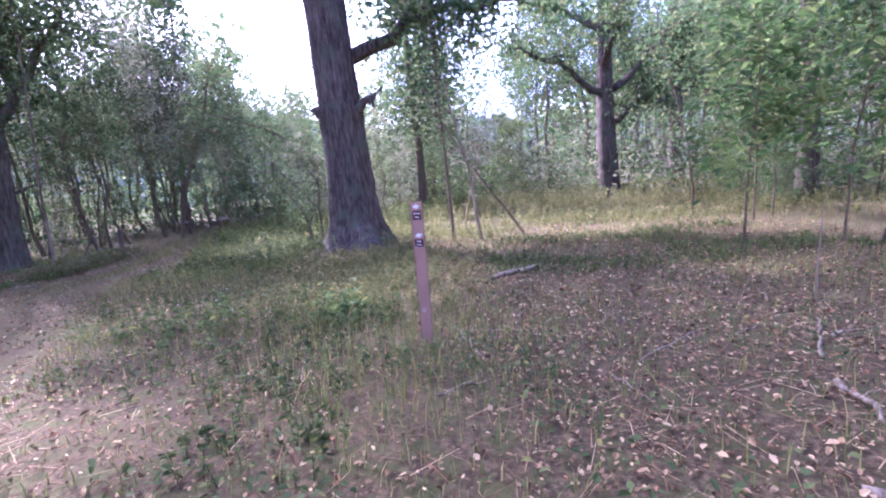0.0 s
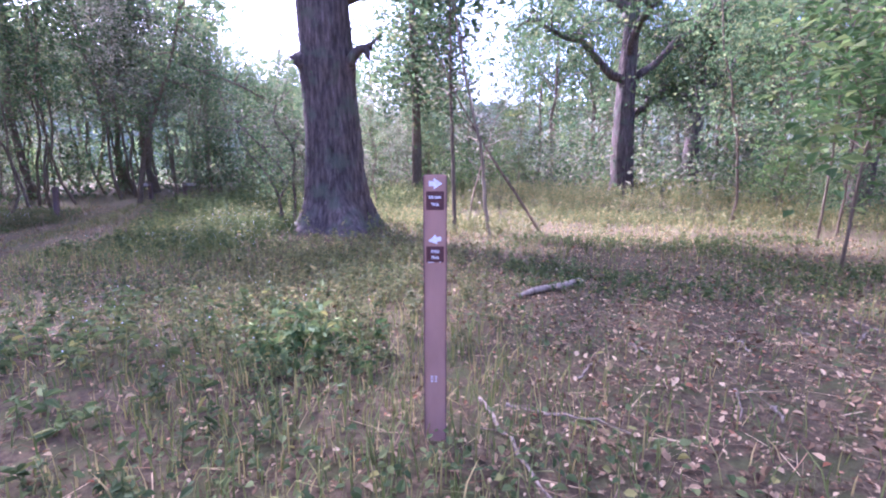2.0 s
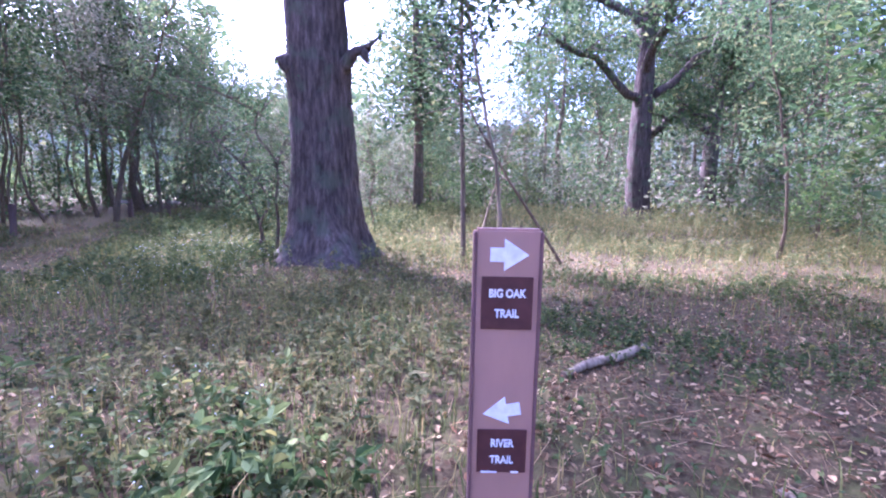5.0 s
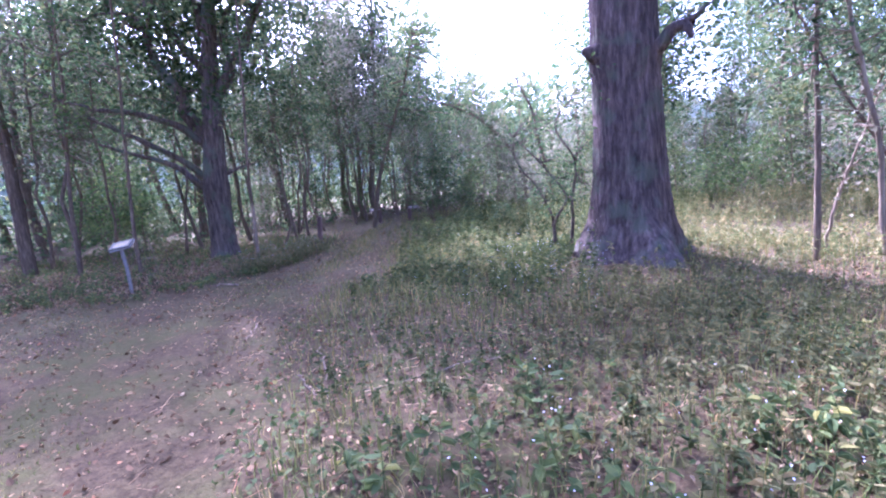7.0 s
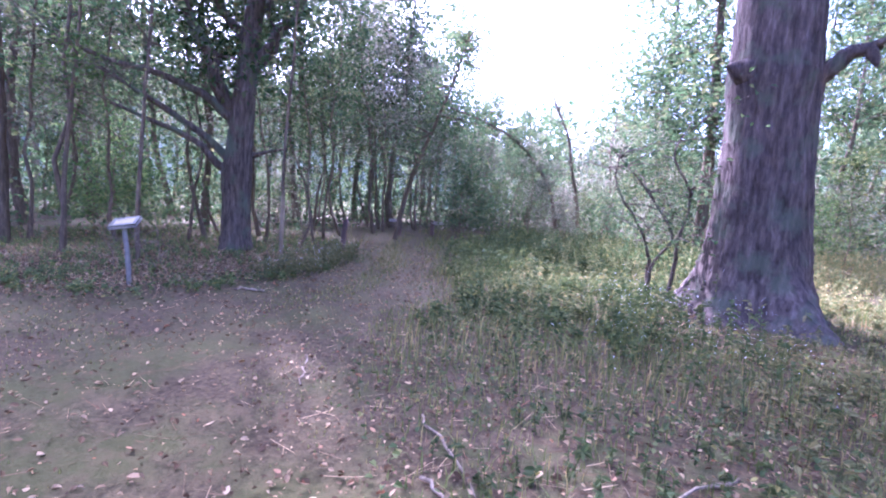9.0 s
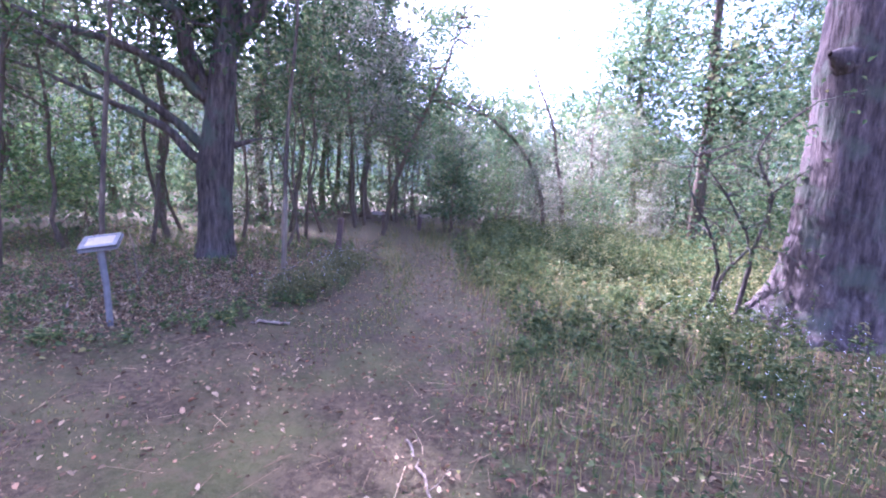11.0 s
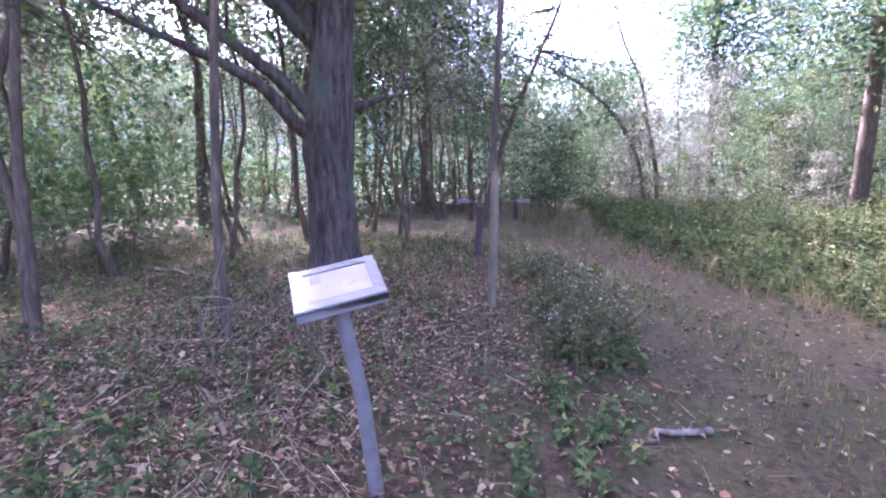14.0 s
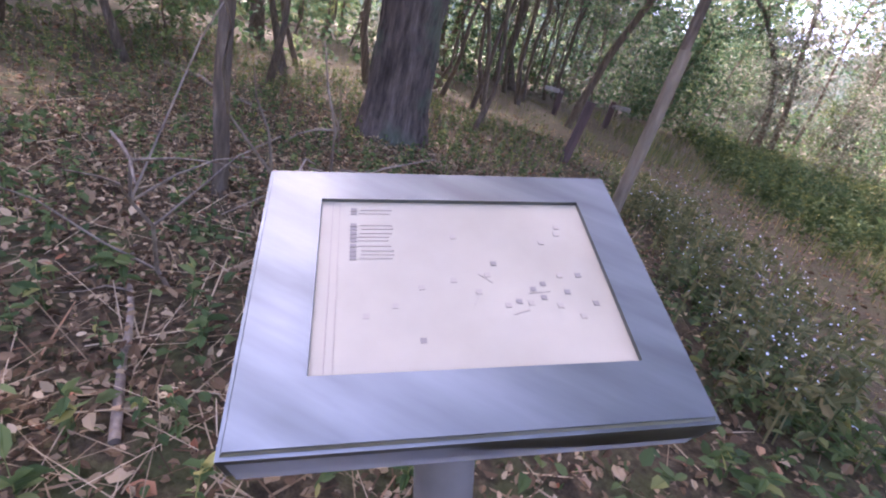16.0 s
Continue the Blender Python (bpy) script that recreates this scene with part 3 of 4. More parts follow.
slender("straight grey tree with a leafy upper stem in the meadow", 0.75, 21.0, [(0, 0, 0), (0.05, 0, 4), (-0.1, 0, 8), (0.15, 0, 13)], 0.21, 0.07, THIN_BARK, 9000, 0.19, CROWN, 46, "tree", 1.9, 0.36, 50)
slender("slim straight young tree in the meadow edge", 1.95, 11.0, [(0, 0, 0), (-0.02, 0, 1.5), (-0.08, 0.1, 3.2), (-0.05, 0.1, 5.5), (0.1, 0, 7.0)], 0.045, 0.015, THIN_BARK, 1500, 0.10, CROWN, 34, spread=0.8, leaf_from=0.42, twigs=24)
slender("pale forked sapling leaning back", 2.62, 10.7, [(0, 0, 0), (-0.12, 0, 0.8), (-0.15, 0, 1.6), (-0.45, 0, 2.8), (-0.75, 0.1, 4.6), (-1.0, 0.1, 6.2)], 0.042, 0.012, PALE_BARK, 600, 0.09, PALE_CROWN, 35, spread=0.6)
slender("thin dead pole leaning across the saplings", 3.74, 11.34, [(0, 0, 0), (-0.6, -0.1, 0.9), (-1.1, -0.2, 1.6), (-1.7, -0.3, 2.6), (-2.2, -0.4, 3.6)], 0.032, 0.012, THIN_BARK, 0, 0.1, CROWN, 36)
slender("pale stick-like sapling leaning in the meadow", 2.25, 11.6, [(0, 0, 0), (0.1, 0, 0.7), (0.32, 0, 1.5), (0.6, 0, 2.4)], 0.028, 0.01, PALE_BARK, 60, 0.08, PALE_CROWN, 37)
slender("dark straight tree at the edge of the woods", -13.77, 10.0, [(0, 0, 0), (0.02, 0, 3), (-0.1, 0, 6), (0.2, 0, 11)], 0.145, 0.06, THIN_BARK, 3000, 0.14, CROWN, 39, "tree", 1.0, 0.4, 34)
slender("thin crooked sapling in the leaf litter", -11.55, 9.75, [(0, 0, 0), (0.05, 0, 1.5), (0.25, 0.1, 3.5), (0.5, 0.1, 6.0)], 0.05, 0.015, THIN_BARK, 700, 0.10, BRIGHT, 40)
slender("slim grey-brown tree rising behind the map stand", -9.82, 9.82, [(0, 0, 0), (0.0, 0, 1.2), (0.08, 0.02, 2.4), (0.22, 0.05, 3.8), (0.3, 0.1, 6.0), (0.2, 0.1, 8.0)], 0.038, 0.014, THIN_BARK, 900, 0.10, CROWN, 47, leaf_from=0.5, spread=0.8, twigs=20)
slender("dark thick tree half hidden behind the bright saplings", 12.4, 13.6, [(0, 0, 0), (0.05, 0, 3), (-0.1, 0, 6), (0.2, 0, 11)], 0.30, 0.10, SIDE_BARK, 7000, 0.17, CROWN, 48, "tree", 1.7, 0.3, 46)
slender("thin crooked sapling beside the weeds", -0.2, 15.4, [(0, 0, 0), (0.02, 0, 0.5), (-0.1, 0, 1.0), (0.1, 0, 1.7), (-0.2, 0, 2.6)], 0.03, 0.008, THIN_BARK, 240, 0.09, CROWN, 41)
slender("bent dark sapling behind the oak", -9.9, 15.0, [(0, 0, 0), (-0.12, 0, 0.8), (-0.4, 0, 1.8), (-0.8, 0, 2.6), (-1.1, 0, 4.0)], 0.04, 0.012, THIN_BARK, 500, 0.10, CROWN, 42)
slender("dark leaning tree over the trail", -8.9, 18.2, [(0, 0, 0), (0.3, 0, 1.6), (1.0, 0, 3.4), (1.7, 0, 5.0), (2.1, 0, 6.4)], 0.09, 0.02, THIN_BARK, 3600, 0.12, CROWN, 43, "tree", 1.1, 0.4, 26)
for i, (dx, dy, tx, tz) in enumerate(((0.0, 0.0, 0.45, 1.1), (0.2, 0.05, -0.25, 1.2), (0.4, -0.05, 0.2, 1.7))):
    slender("twisted dark shrub stem at the foot of the big oak", -1.85 + dx, 11.75 + dy, [(0, 0, 0), (0.35 * tx, 0, 0.4 * tz), (0.3 * tx, -0.1, 0.6 * tz), (tx, -0.2, tz), (tx - 0.45, -0.4, tz + 0.6), (tx - 0.9 + 0.5 * i, -0.5, tz + 1.1)], 0.035, 0.008, SIDE_BARK, 360, 0.08, CROWN, 50 + i, "shrub", 0.5, 0.5, 12)
# broad-leaved saplings at the right of the walk's start
for i, (x, y, h) in enumerate(((8.6, 10.2, 4.6), (9.3, 10.6, 4.2), (6.7, 7.6, 3.4), (8.0, 7.2, 3.8))):
    slender("broad-leaved sapling with bright green leaves", x, y, [(0, 0, 0), (0.05, 0, 0.35 * h), (0.02 + 0.1 * i, 0, 0.7 * h), (0.25, 0, h)], 0.022, 0.008, THIN_BARK, 620, 0.19, BRIGHT, 60 + i, spread=0.85, leaf_from=0.42, twigs=26)

# the woods: a few kinds of young tree, each planted many times
THIN = []
for i in range(8):
    w, c = grown(100 + i, rng.uniform(7.5, 11), rng.uniform(0.038, 0.068), rng.uniform(0.22, 0.4), rng.uniform(1.3, 2.0), 15, 100, 0.125, (rng.uniform(-0.1, 0.1), rng.uniform(-0.08, 0.08)))
    THIN.append(tree("young_tree", "slim woodland tree with a thin grey stem", "tree", w, c, THIN_BARK, CROWN if i % 4 else PALE_CROWN, "woodland trees"))
BUSH = []
for i in range(5):
    w, c = grown(200 + i, rng.uniform(2.4, 4.2), rng.uniform(0.018, 0.03), 0.10, rng.uniform(0.9, 1.4), 15, 90, 0.105, (rng.uniform(-0.15, 0.15), 0.05), 0.55, 3, 6)
    BUSH.append(tree("shrub", "leafy understorey shrub with thin stems", "shrub", w, c, THIN_BARK, (CROWN, BRIGHT, PALE_CROWN, CROWN, HERB)[i], "understorey shrubs"))
TALL = []
for i in range(3):
    w, c = grown(300 + i, rng.uniform(14, 18), rng.uniform(0.17, 0.24), 0.34, 3.8, 22, 300, 0.23, (rng.uniform(-0.03, 0.03), 0), 0.4, 5, 10)
    TALL.append(tree("forest_tree", "tall forest tree with a high crown", "tree", w, c, THIN_BARK, CROWN, "forest trees"))

WALK = np.array([row[1:3] for row in PATH])
used = [(-0.46, 11.4, 1.6), (-10.35, 12.3, 1.3), (-7.95, 11.1, 0.8), (-8.1, 8.3, 1.2), (9.2, 20.8, 1.2), (13.9, 24.1, 1.2), (1.55, 4.14, 2.0)]


def free(x, y, gap):
    a, d = math.atan2(x - 1.6, y - 2.5), math.hypot(x - 1.6, y - 2.5)
    if 0.22 < a < 0.60 and d < 27:        # the open meadow before the two oaks
        return False
    return trail(x, y) > 0.5 and min(math.hypot(x - a, y - b) - max(c, gap) for a, b, c in used) > 0 and np.hypot(WALK[:, 0] - x, WALK[:, 1] - y).min() > 2.6


fresh = set()


def sow(kinds, count, box, gap, sizes, keep=None):
    tries = done = 0
    while done < count and tries < count * 30:
        tries += 1
        x, y = rng.uniform(box[0], box[1]), rng.uniform(box[2], box[3])
        if not free(x, y, gap) or (keep and not keep(x, y)):
            continue
        used.append((x, y, gap))
        proto = kinds[rng.integers(len(kinds))]
        s = rng.uniform(*sizes)
        if keep and kinds is THIN:
            s = min(s, keep(x, y))
        if proto.name not in fresh:
            fresh.add(proto.name)
            proto.matrix_world = pose(x, y, float(land(x, y)) - 0.04, 0, 0, rng.uniform(0, 360)) @ Matrix.Scale(s, 4)
        else:
            planted(proto, x, y, rng.uniform(0, 360), s)
        done += 1


def low_middle(x, y):
    """Trees stay low in the clearing beyond the trail, so that the sky opens above them."""
    a = math.atan2(x + 5, y - 6)
    if -0.35 < a < 0.75:
        return max(0.35, (1.0 + math.hypot(x + 5, y - 6) * 0.24) / 9.5)
    return 1.25


sow(TALL, 12, (-34, -13, 12, 36), 3.0, (0.75, 1.0))
sow(TALL, 14, (6, 30, 24, 46), 3.0, (0.7, 1.0))
sow(TALL, 4, (1, 9, 30, 42), 3.0, (0.38, 0.48))
# unseen trees behind the walk, added to block light from there
sow(TALL, 8, (-22, 22, -26, -7), 4.0, (0.8, 1.0))
sow(THIN, 62, (-28, -11.5, 9, 30), 1.0, (0.7, 1.2), lambda x, y: 1.25)
sow(THIN, 42, (-16, -9.6, 14, 40), 0.8, (0.8, 1.2), lambda x, y: 1.25)
sow(THIN, 62, (-12, 14, 21, 44), 0.9, (0.4, 1.0), low_middle)
sow(THIN, 34, (8, 30, 12, 40), 1.4, (0.6, 1.1), lambda x, y: 1.1)
sow(THIN, 12, (-24, -12, -6, 9), 1.6, (0.8, 1.2), lambda x, y: 1.25)
sow(THIN, 16, (7, 22, -6, 12), 1.8, (0.6, 1.1), lambda x, y: 1.1)
# slim trees behind the view, also added only to close off light
sow(THIN, 14, (-16, 16, -22, -5), 1.8, (0.8, 1.2), lambda x, y: 1.25)
sow(BUSH, 40, (-26, -11.5, 12, 32), 1.0, (0.6, 1.1))
sow(BUSH, 46, (-8, 16, 19, 36), 1.0, (0.6, 1.15))
sow(BUSH, 6, (-5, -2.6, 15.2, 19), 1.0, (0.22, 0.36))
sow(BUSH, 22, (10, 26, 9, 26), 1.2, (0.6, 1.1))

# added up-sun so that their crowns shade the weeds across the trail
sow(TALL, 6, (-17, -10.5, 16, 27), 1.0, (0.75, 0.95))

# far woods: too many to count, one piece
fr = np.random.default_rng(77)
pieces, fol = [], []
for i in range(300):
    a, d = fr.uniform(-math.pi, math.pi), fr.uniform(44, 95)
    x, y = -4 + d * math.sin(a), 8 + d * math.cos(a)
    h = d * (0.20 + 0.05 * fr.uniform()) if -0.35 < a < 0.6 else fr.uniform(14, 20)
    z0 = float(land(x, y))
    pieces.append(tube(bend((x, y, z0 - 0.3), (x + fr.normal(0, 0.6), y, z0 + h), 5, 0, 0.1, fr), np.linspace(0.22, 0.05, 5), 5))
    n = 200
    k = fr.uniform(0.05, 1, n) ** 0.8
    fol.append(np.stack([x + fr.normal(0, 2.0, n), y + fr.normal(0, 2.0, n), z0 + h * k], -1))
tagged(new("far_woods", make_mesh("far_woods", *joined(pieces), THIN_BARK, True)), "distant grey tree stems", "woods", kind="stuff")
tagged(new("far_foliage", make_mesh("far_foliage", *leaves(np.concatenate(fol), 0.8, fr, 0.25, 0.8), CROWN)), "hazy green foliage of the distant woods", "foliage", kind="stuff")


# the tree line that closes the distance; its pale colours paint in the haze
HAZE, n_, l_, b_ = material("tree line with haze painted in", 1.0, 0, 0.0)
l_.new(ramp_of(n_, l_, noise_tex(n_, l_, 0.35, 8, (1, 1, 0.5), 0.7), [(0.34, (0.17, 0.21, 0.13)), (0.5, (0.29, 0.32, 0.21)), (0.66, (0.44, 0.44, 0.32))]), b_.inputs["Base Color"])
a = np.linspace(-math.pi, math.pi, 721)
top = np.where((a > -0.30) & (a < 0.55), 17.0, 27.0)
top = np.convolve(np.pad(top, 20, mode="edge"), np.ones(41) / 41, "valid") + 2.5 * waves(a * 60, a * 23, 1.0) + fr.normal(0, 0.7, 721)
bx, by = -4 + 112 * np.sin(a), 8 + 112 * np.cos(a)
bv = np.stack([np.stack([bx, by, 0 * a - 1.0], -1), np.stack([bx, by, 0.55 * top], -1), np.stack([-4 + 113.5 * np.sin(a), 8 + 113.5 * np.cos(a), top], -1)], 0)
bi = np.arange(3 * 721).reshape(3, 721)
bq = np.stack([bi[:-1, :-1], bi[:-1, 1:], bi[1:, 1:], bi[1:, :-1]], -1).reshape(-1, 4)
tagged(new("backdrop", make_mesh("backdrop", bv.reshape(-1, 3), bq, HAZE, True)), "tree line backdrop with haze painted into its pale colour", "backdrop", kind="structure")


def thicket(n, near, far, high, size, mat, name, label, side):
    """Brush that closes the view between the stems."""
    a = fr.uniform(-1.9, 1.5, n)
    d = near + (far - near) * fr.uniform(0, 1, n) ** 1.3
    x, y = -4 + d * np.sin(a), 7 + d * np.cos(a)
    lump = np.clip(0.5 + 0.7 * waves(x + side, y, 1.6), 0.05, 1)
    k = (trail(x, y) > 0.9) & (fr.uniform(0, 1, n) < lump) & ((x < -11.5) | (d > 17)) & ((side != 9) | (x > -12))
    x, y, lump = x[k], y[k], lump[k]
    z = land(x, y) + high * lump * fr.uniform(0, 1, len(x)) ** 1.4
    tagged(new(name, make_mesh(name, *leaves(np.stack([x, y, z], -1), size, fr, 0.35, 0.7), mat)), label, "brush", kind="stuff")


thicket(120000, 13, 44, 6.0, 0.15, CROWN, "green_brush", "green brush between the woodland stems", 0)
# thinning leaves, kept pale to put the distance haze into their colour
thicket(80000, 18, 60, 5.5, 0.22, PALE_CROWN, "pale_brush", "thinning brush between the far stems, paled for haze", 9)

thicket(76000, 20, 50, 3.6, 0.20, CROWN, "far_brush", "dense dark brush deep in the woods", 4)

# ---------------------------------------------------------------- ground cover
def scatter(n, box, want, r):
    """Points on the land, kept with the chance want(x, y)."""
    x, y = r.uniform(box[0], box[1], n), r.uniform(box[2], box[3], n)
    k = r.uniform(0, 1, n) < want(x, y)
    x, y = x[k], y[k]
    return np.stack([x, y, land(x, y)], -1)


cr = np.random.default_rng(5)


def meadow(x, y):
    """1 in the grassy parts right of the trail."""
    return soft(-0.2, 0.5, trail(x, y)) * soft(-5.6, -4.6, x + 0.25 * y - 1) * np.clip(0.75 + 0.7 * waves(x, y, 1.3), 0.1, 1)


def woods_floor(x, y):
    return soft(-7.0, -9.0, x) * soft(0.1, 0.7, trail(x, y))


def bare(x, y):
    """1 in the leaf-strewn ground right of the marker post."""
    return soft(1.6, 2.8, x + 0.15 * y - 0.6) * soft(12.5, 9.5, y)


def near_walk(x, y):
    d = np.full(np.shape(x), 99.0)
    for a, b in WALK[::2]:
        d = np.minimum(d, np.hypot(x - a, y - b - 1.5))
    return np.clip(1.25 - d / 8.5, 0.12, 1)


c = scatter(290000, (-16, 9, -0.5, 17), lambda x, y: near_walk(x, y) * (1 - 0.4 * soft(0.4, -0.5, trail(x, y))) * np.clip(0.46 + 0.5 * woods_floor(x, y) + 0.6 * bare(x, y) + 0.22 * waves(x, y, 0.6) + 0.15 * waves(y, x, 0.23), 0.06, 1), cr)
c[:, 2] += cr.uniform(0.002, 0.04, len(c))
lv, lq = leaves(c, 0.027 * np.minimum(cr.lognormal(0, 0.38, len(c)), 2.0), cr, 0.68, 0.66, oval=True)
tagged(new("fallen_leaves", make_mesh("fallen_leaves", lv, lq, LITTER)), "curled dry brown leaves strewn over the ground", "leaf litter", kind="stuff")
c = scatter(36000, (-11.5, -6.6, 6.8, 12.5), lambda x, y: woods_floor(x, y), cr)
c[:, 2] += cr.uniform(0.002, 0.05, len(c))
tagged(new("leaf_litter", make_mesh("leaf_litter", *leaves(c, 0.023 * cr.lognormal(0, 0.3, len(c)), cr, 0.5, 0.6, oval=True), LITTER)), "deep crumbled leaf litter round the map stand", "leaf litter", kind="stuff")
c = scatter(5000, (-11.5, -6.6, 6.8, 12.5), lambda x, y: woods_floor(x, y) * np.clip(0.5 + 0.6 * waves(x, y, 0.5), 0, 1), cr)
n = len(c)
az, ln = cr.uniform(0, 2 * np.pi, n), cr.uniform(0.06, 0.22, n)[:, None]
d = np.stack([np.cos(az), np.sin(az), cr.uniform(-0.05, 0.35, n)], -1) * ln
w = np.stack([-np.sin(az), np.cos(az), 0.4 + 0 * az], -1) * cr.uniform(0.0010, 0.0026, n)[:, None]
c[:, 2] += 0.03
tagged(new("straw", make_mesh("straw", np.stack([c - d - w, c - d + w, c + d + 0.6 * w, c + d - 0.6 * w], 1), np.arange(4 * n).reshape(-1, 4), STRAW)), "long pale straw stalks lying over the leaf litter", "debris", kind="stuff")
c = scatter(60000, (-14, 8, -0.5, 14), lambda x, y: near_walk(x, y) * (1 - 0.65 * soft(0.4, -0.5, trail(x, y))) * np.clip(0.4 + 0.4 * bare(x, y) + 0.3 * woods_floor(x, y), 0, 1), cr)
n = len(c)
az, ln = cr.uniform(0, 2 * np.pi, n), cr.uniform(0.03, 0.16, n)[:, None]
d = np.stack([np.cos(az), np.sin(az), cr.uniform(-0.05, 0.25, n)], -1) * ln
w = np.stack([-np.sin(az), np.cos(az), 0.4 + 0 * az], -1) * cr.uniform(0.0010, 0.0032, n)[:, None]
c[:, 2] += 0.012
tagged(new("dry_stalks", make_mesh("dry_stalks", np.stack([c - d - w, c - d + w, c + d + 0.6 * w, c + d - 0.6 * w], 1), np.arange(4 * n).reshape(-1, 4), LITTER)), "broken straw and twig bits on the ground", "debris", kind="stuff")

c = scatter(260000, (-16, 12, -0.5, 22), lambda x, y: near_walk(x, y) ** 0.6 * np.clip(0.8 * meadow(x, y) * (1 - 0.75 * bare(x, y)) + 0.16 * woods_floor(x, y) + 0.10 * bare(x, y) + 1.6 * strip(x, y) + 0.55 * soft(0.5, -0.6, trail(x, y)) * np.clip(0.38 + 1.2 * waves(x, y, 0.7), 0, 1), 0, 1), cr)
tr_ = trail(c[:, 0], c[:, 1])
tall = (0.045 + 0.12 * meadow(c[:, 0], c[:, 1]) + 0.06 * strip(c[:, 0], c[:, 1]) + 0.10 * soft(9, 14, c[:, 1])) * (0.5 + 0.5 * soft(-0.1, 0.5, tr_))
tagged(new("grass", make_mesh("grass", *blades(c, tall, cr, 0.0042), GRASS)), "uneven woodland grass, green and straw-coloured", "grass", kind="stuff")

c = scatter(200000, (-16, 9, -0.5, 18), lambda x, y: near_walk(x, y) * np.clip((0.75 * meadow(x, y) * (1 - 0.6 * bare(x, y)) + 0.13 * woods_floor(x, y) + 0.5 * soft(0.9, 0.3, np.abs(trail(x, y) - 0.45)) * soft(-6, -6.8, x)) * np.clip(0.35 + 1.5 * waves(x, y, 0.55), 0, 1), 0, 1), cr)
c[:, 2] += cr.uniform(0.015, 0.13, len(c))
tagged(new("ground_herbs", make_mesh("ground_herbs", *leaves(c, 0.044, cr, 0.66, 0.75, oval=True), HERB)), "low green creeping herbs over the soil", "herbs", kind="stuff")


def weeds(n, box, want, tall, leaf, per, mat, name, label, r, flowers=0):
    """Upright leafy weeds: thin stems with leaves up their height."""
    at = scatter(n, box, want, r)
    m = len(at)
    h = tall(at[:, 0], at[:, 1]) * r.uniform(0.55, 1.25, m)
    lean = r.normal(0, 0.13, (m, 2))
    k = r.uniform(0.15, 1, (m, per))
    p = np.repeat(at[:, None], per, 1)
    p[..., :2] += lean[:, None] * (k * h[:, None])[..., None]
    p[..., 2] += k * h[:, None]
    v, q = leaves(p.reshape(-1, 3), np.repeat(leaf * r.uniform(0.6, 1.2, m), per), r, 0.6, 0.5, oval=True)
    top = at + np.concatenate([lean * h[:, None], h[:, None]], 1)
    s = np.array([0.004, 0, 0])
    stem = np.stack([at - s, at + s, top + 0.4 * s, top - 0.4 * s], 1).reshape(-1, 3)
    tagged(new(name, make_mesh(name, *joined([(v, q), (stem, np.arange(4 * m).reshape(-1, 4))]), mat)), label, "weeds", kind="stuff")
    if flowers:
        f = np.repeat(top, flowers, 0) + r.normal(0, 0.06, (m * flowers, 3))
        tagged(new("aster_flowers", make_mesh("aster_flowers", *leaves(f, 0.011, r, 0.6, 0.9), FLOWER)), "tiny white flower heads on tall weeds", "flowers", kind="stuff")


def bank(x, y):
    """The tall green growth right of the trail."""
    return soft(0.35, 0.9, trail(x, y)) * soft(-6.4, -5.6, x) * soft(8.2, 10.2, y) * soft(-0.2, -1.6, x - 0.35 * (y - 10) + 0.6)


weeds(9000, (-8, 8, 8, 24), lambda x, y: 0.9 * bank(x, y), lambda x, y: 0.23 + 0.27 * soft(11, 16, y), 0.075, 20, HERB, "tall_weeds", "dense tall green weeds along the trail", cr)
weeds(8000, (-4, 14, 8.5, 24), lambda x, y: 0.8 * meadow(x, y) * soft(9, 12, y), lambda x, y: 0.34 + 0.2 * soft(12, 18, y), 0.065, 15, YELLOW, "meadow_weeds", "yellowing knee-high meadow weeds", cr)
# an oval of paler weeds puts the pool of sunlight into leaf colour
weeds(2600, (-2.4, 2.6, 4.8, 10.5), lambda x, y: 0.75 * soft(0.3, -0.5, np.hypot((x - 0.3) / 1.9, (y - 7.4) / 2.6) - 1), lambda x, y: 0.20 + 0 * x, 0.055, 10, YELLOW, "sunny_weeds", "weeds in pale yellow-green that stands in for a patch of sunlight", cr)
weeds(190, (-2.2, 1.0, 4.2, 6.6), lambda x, y: np.clip(0.3 + 1.2 * waves(x, y, 0.4), 0, 1), lambda x, y: 0.20 + 0 * x, 0.085, 9, HERB, "broad_herbs", "broad-leaved green herbs by the marker post", cr)
weeds(1500, (-4.2, 1.2, 1.5, 8.5), lambda x, y: soft(0.0, 0.6, trail(x, y)) * np.clip(0.2 + 0.9 * waves(x, y, 0.9), 0, 1), lambda x, y: 0.17 + 0 * x, 0.046, 13, HERB, "meadow_herbs", "mixed green plants in the rough grass", cr)
weeds(760, (-7.9, -6.2, 9.7, 13.0), lambda x, y: soft(0.0, 0.3, trail(x, y)) * soft(0.95, 0.5, trail(x, y)), lambda x, y: 0.33 + 0 * x, 0.05, 14, YELLOW, "aster_weeds", "green aster weeds at the trail's edge", cr, 2)
weeds(170, (-2.6, -0.9, 7.8, 11.2), lambda x, y: 0.6 + 0 * x, lambda x, y: 0.5 + 0 * x, 0.055, 14, HERB, "mound_asters", "leggy flowering weeds before the big oak", cr, 5)
weeds(900, (-8.3, -6.3, 7.7, 11.4), lambda x, y: soft(0.0, 0.25, trail(x, y)) * soft(0.8, 0.4, trail(x, y)) * np.clip(0.55 + 0.9 * waves(x, y, 0.3), 0, 1), lambda x, y: 0.12 + 0 * x, 0.05, 12, HERB, "edge_herbs", "green broad-leaved herbs at the trail's edge", cr)
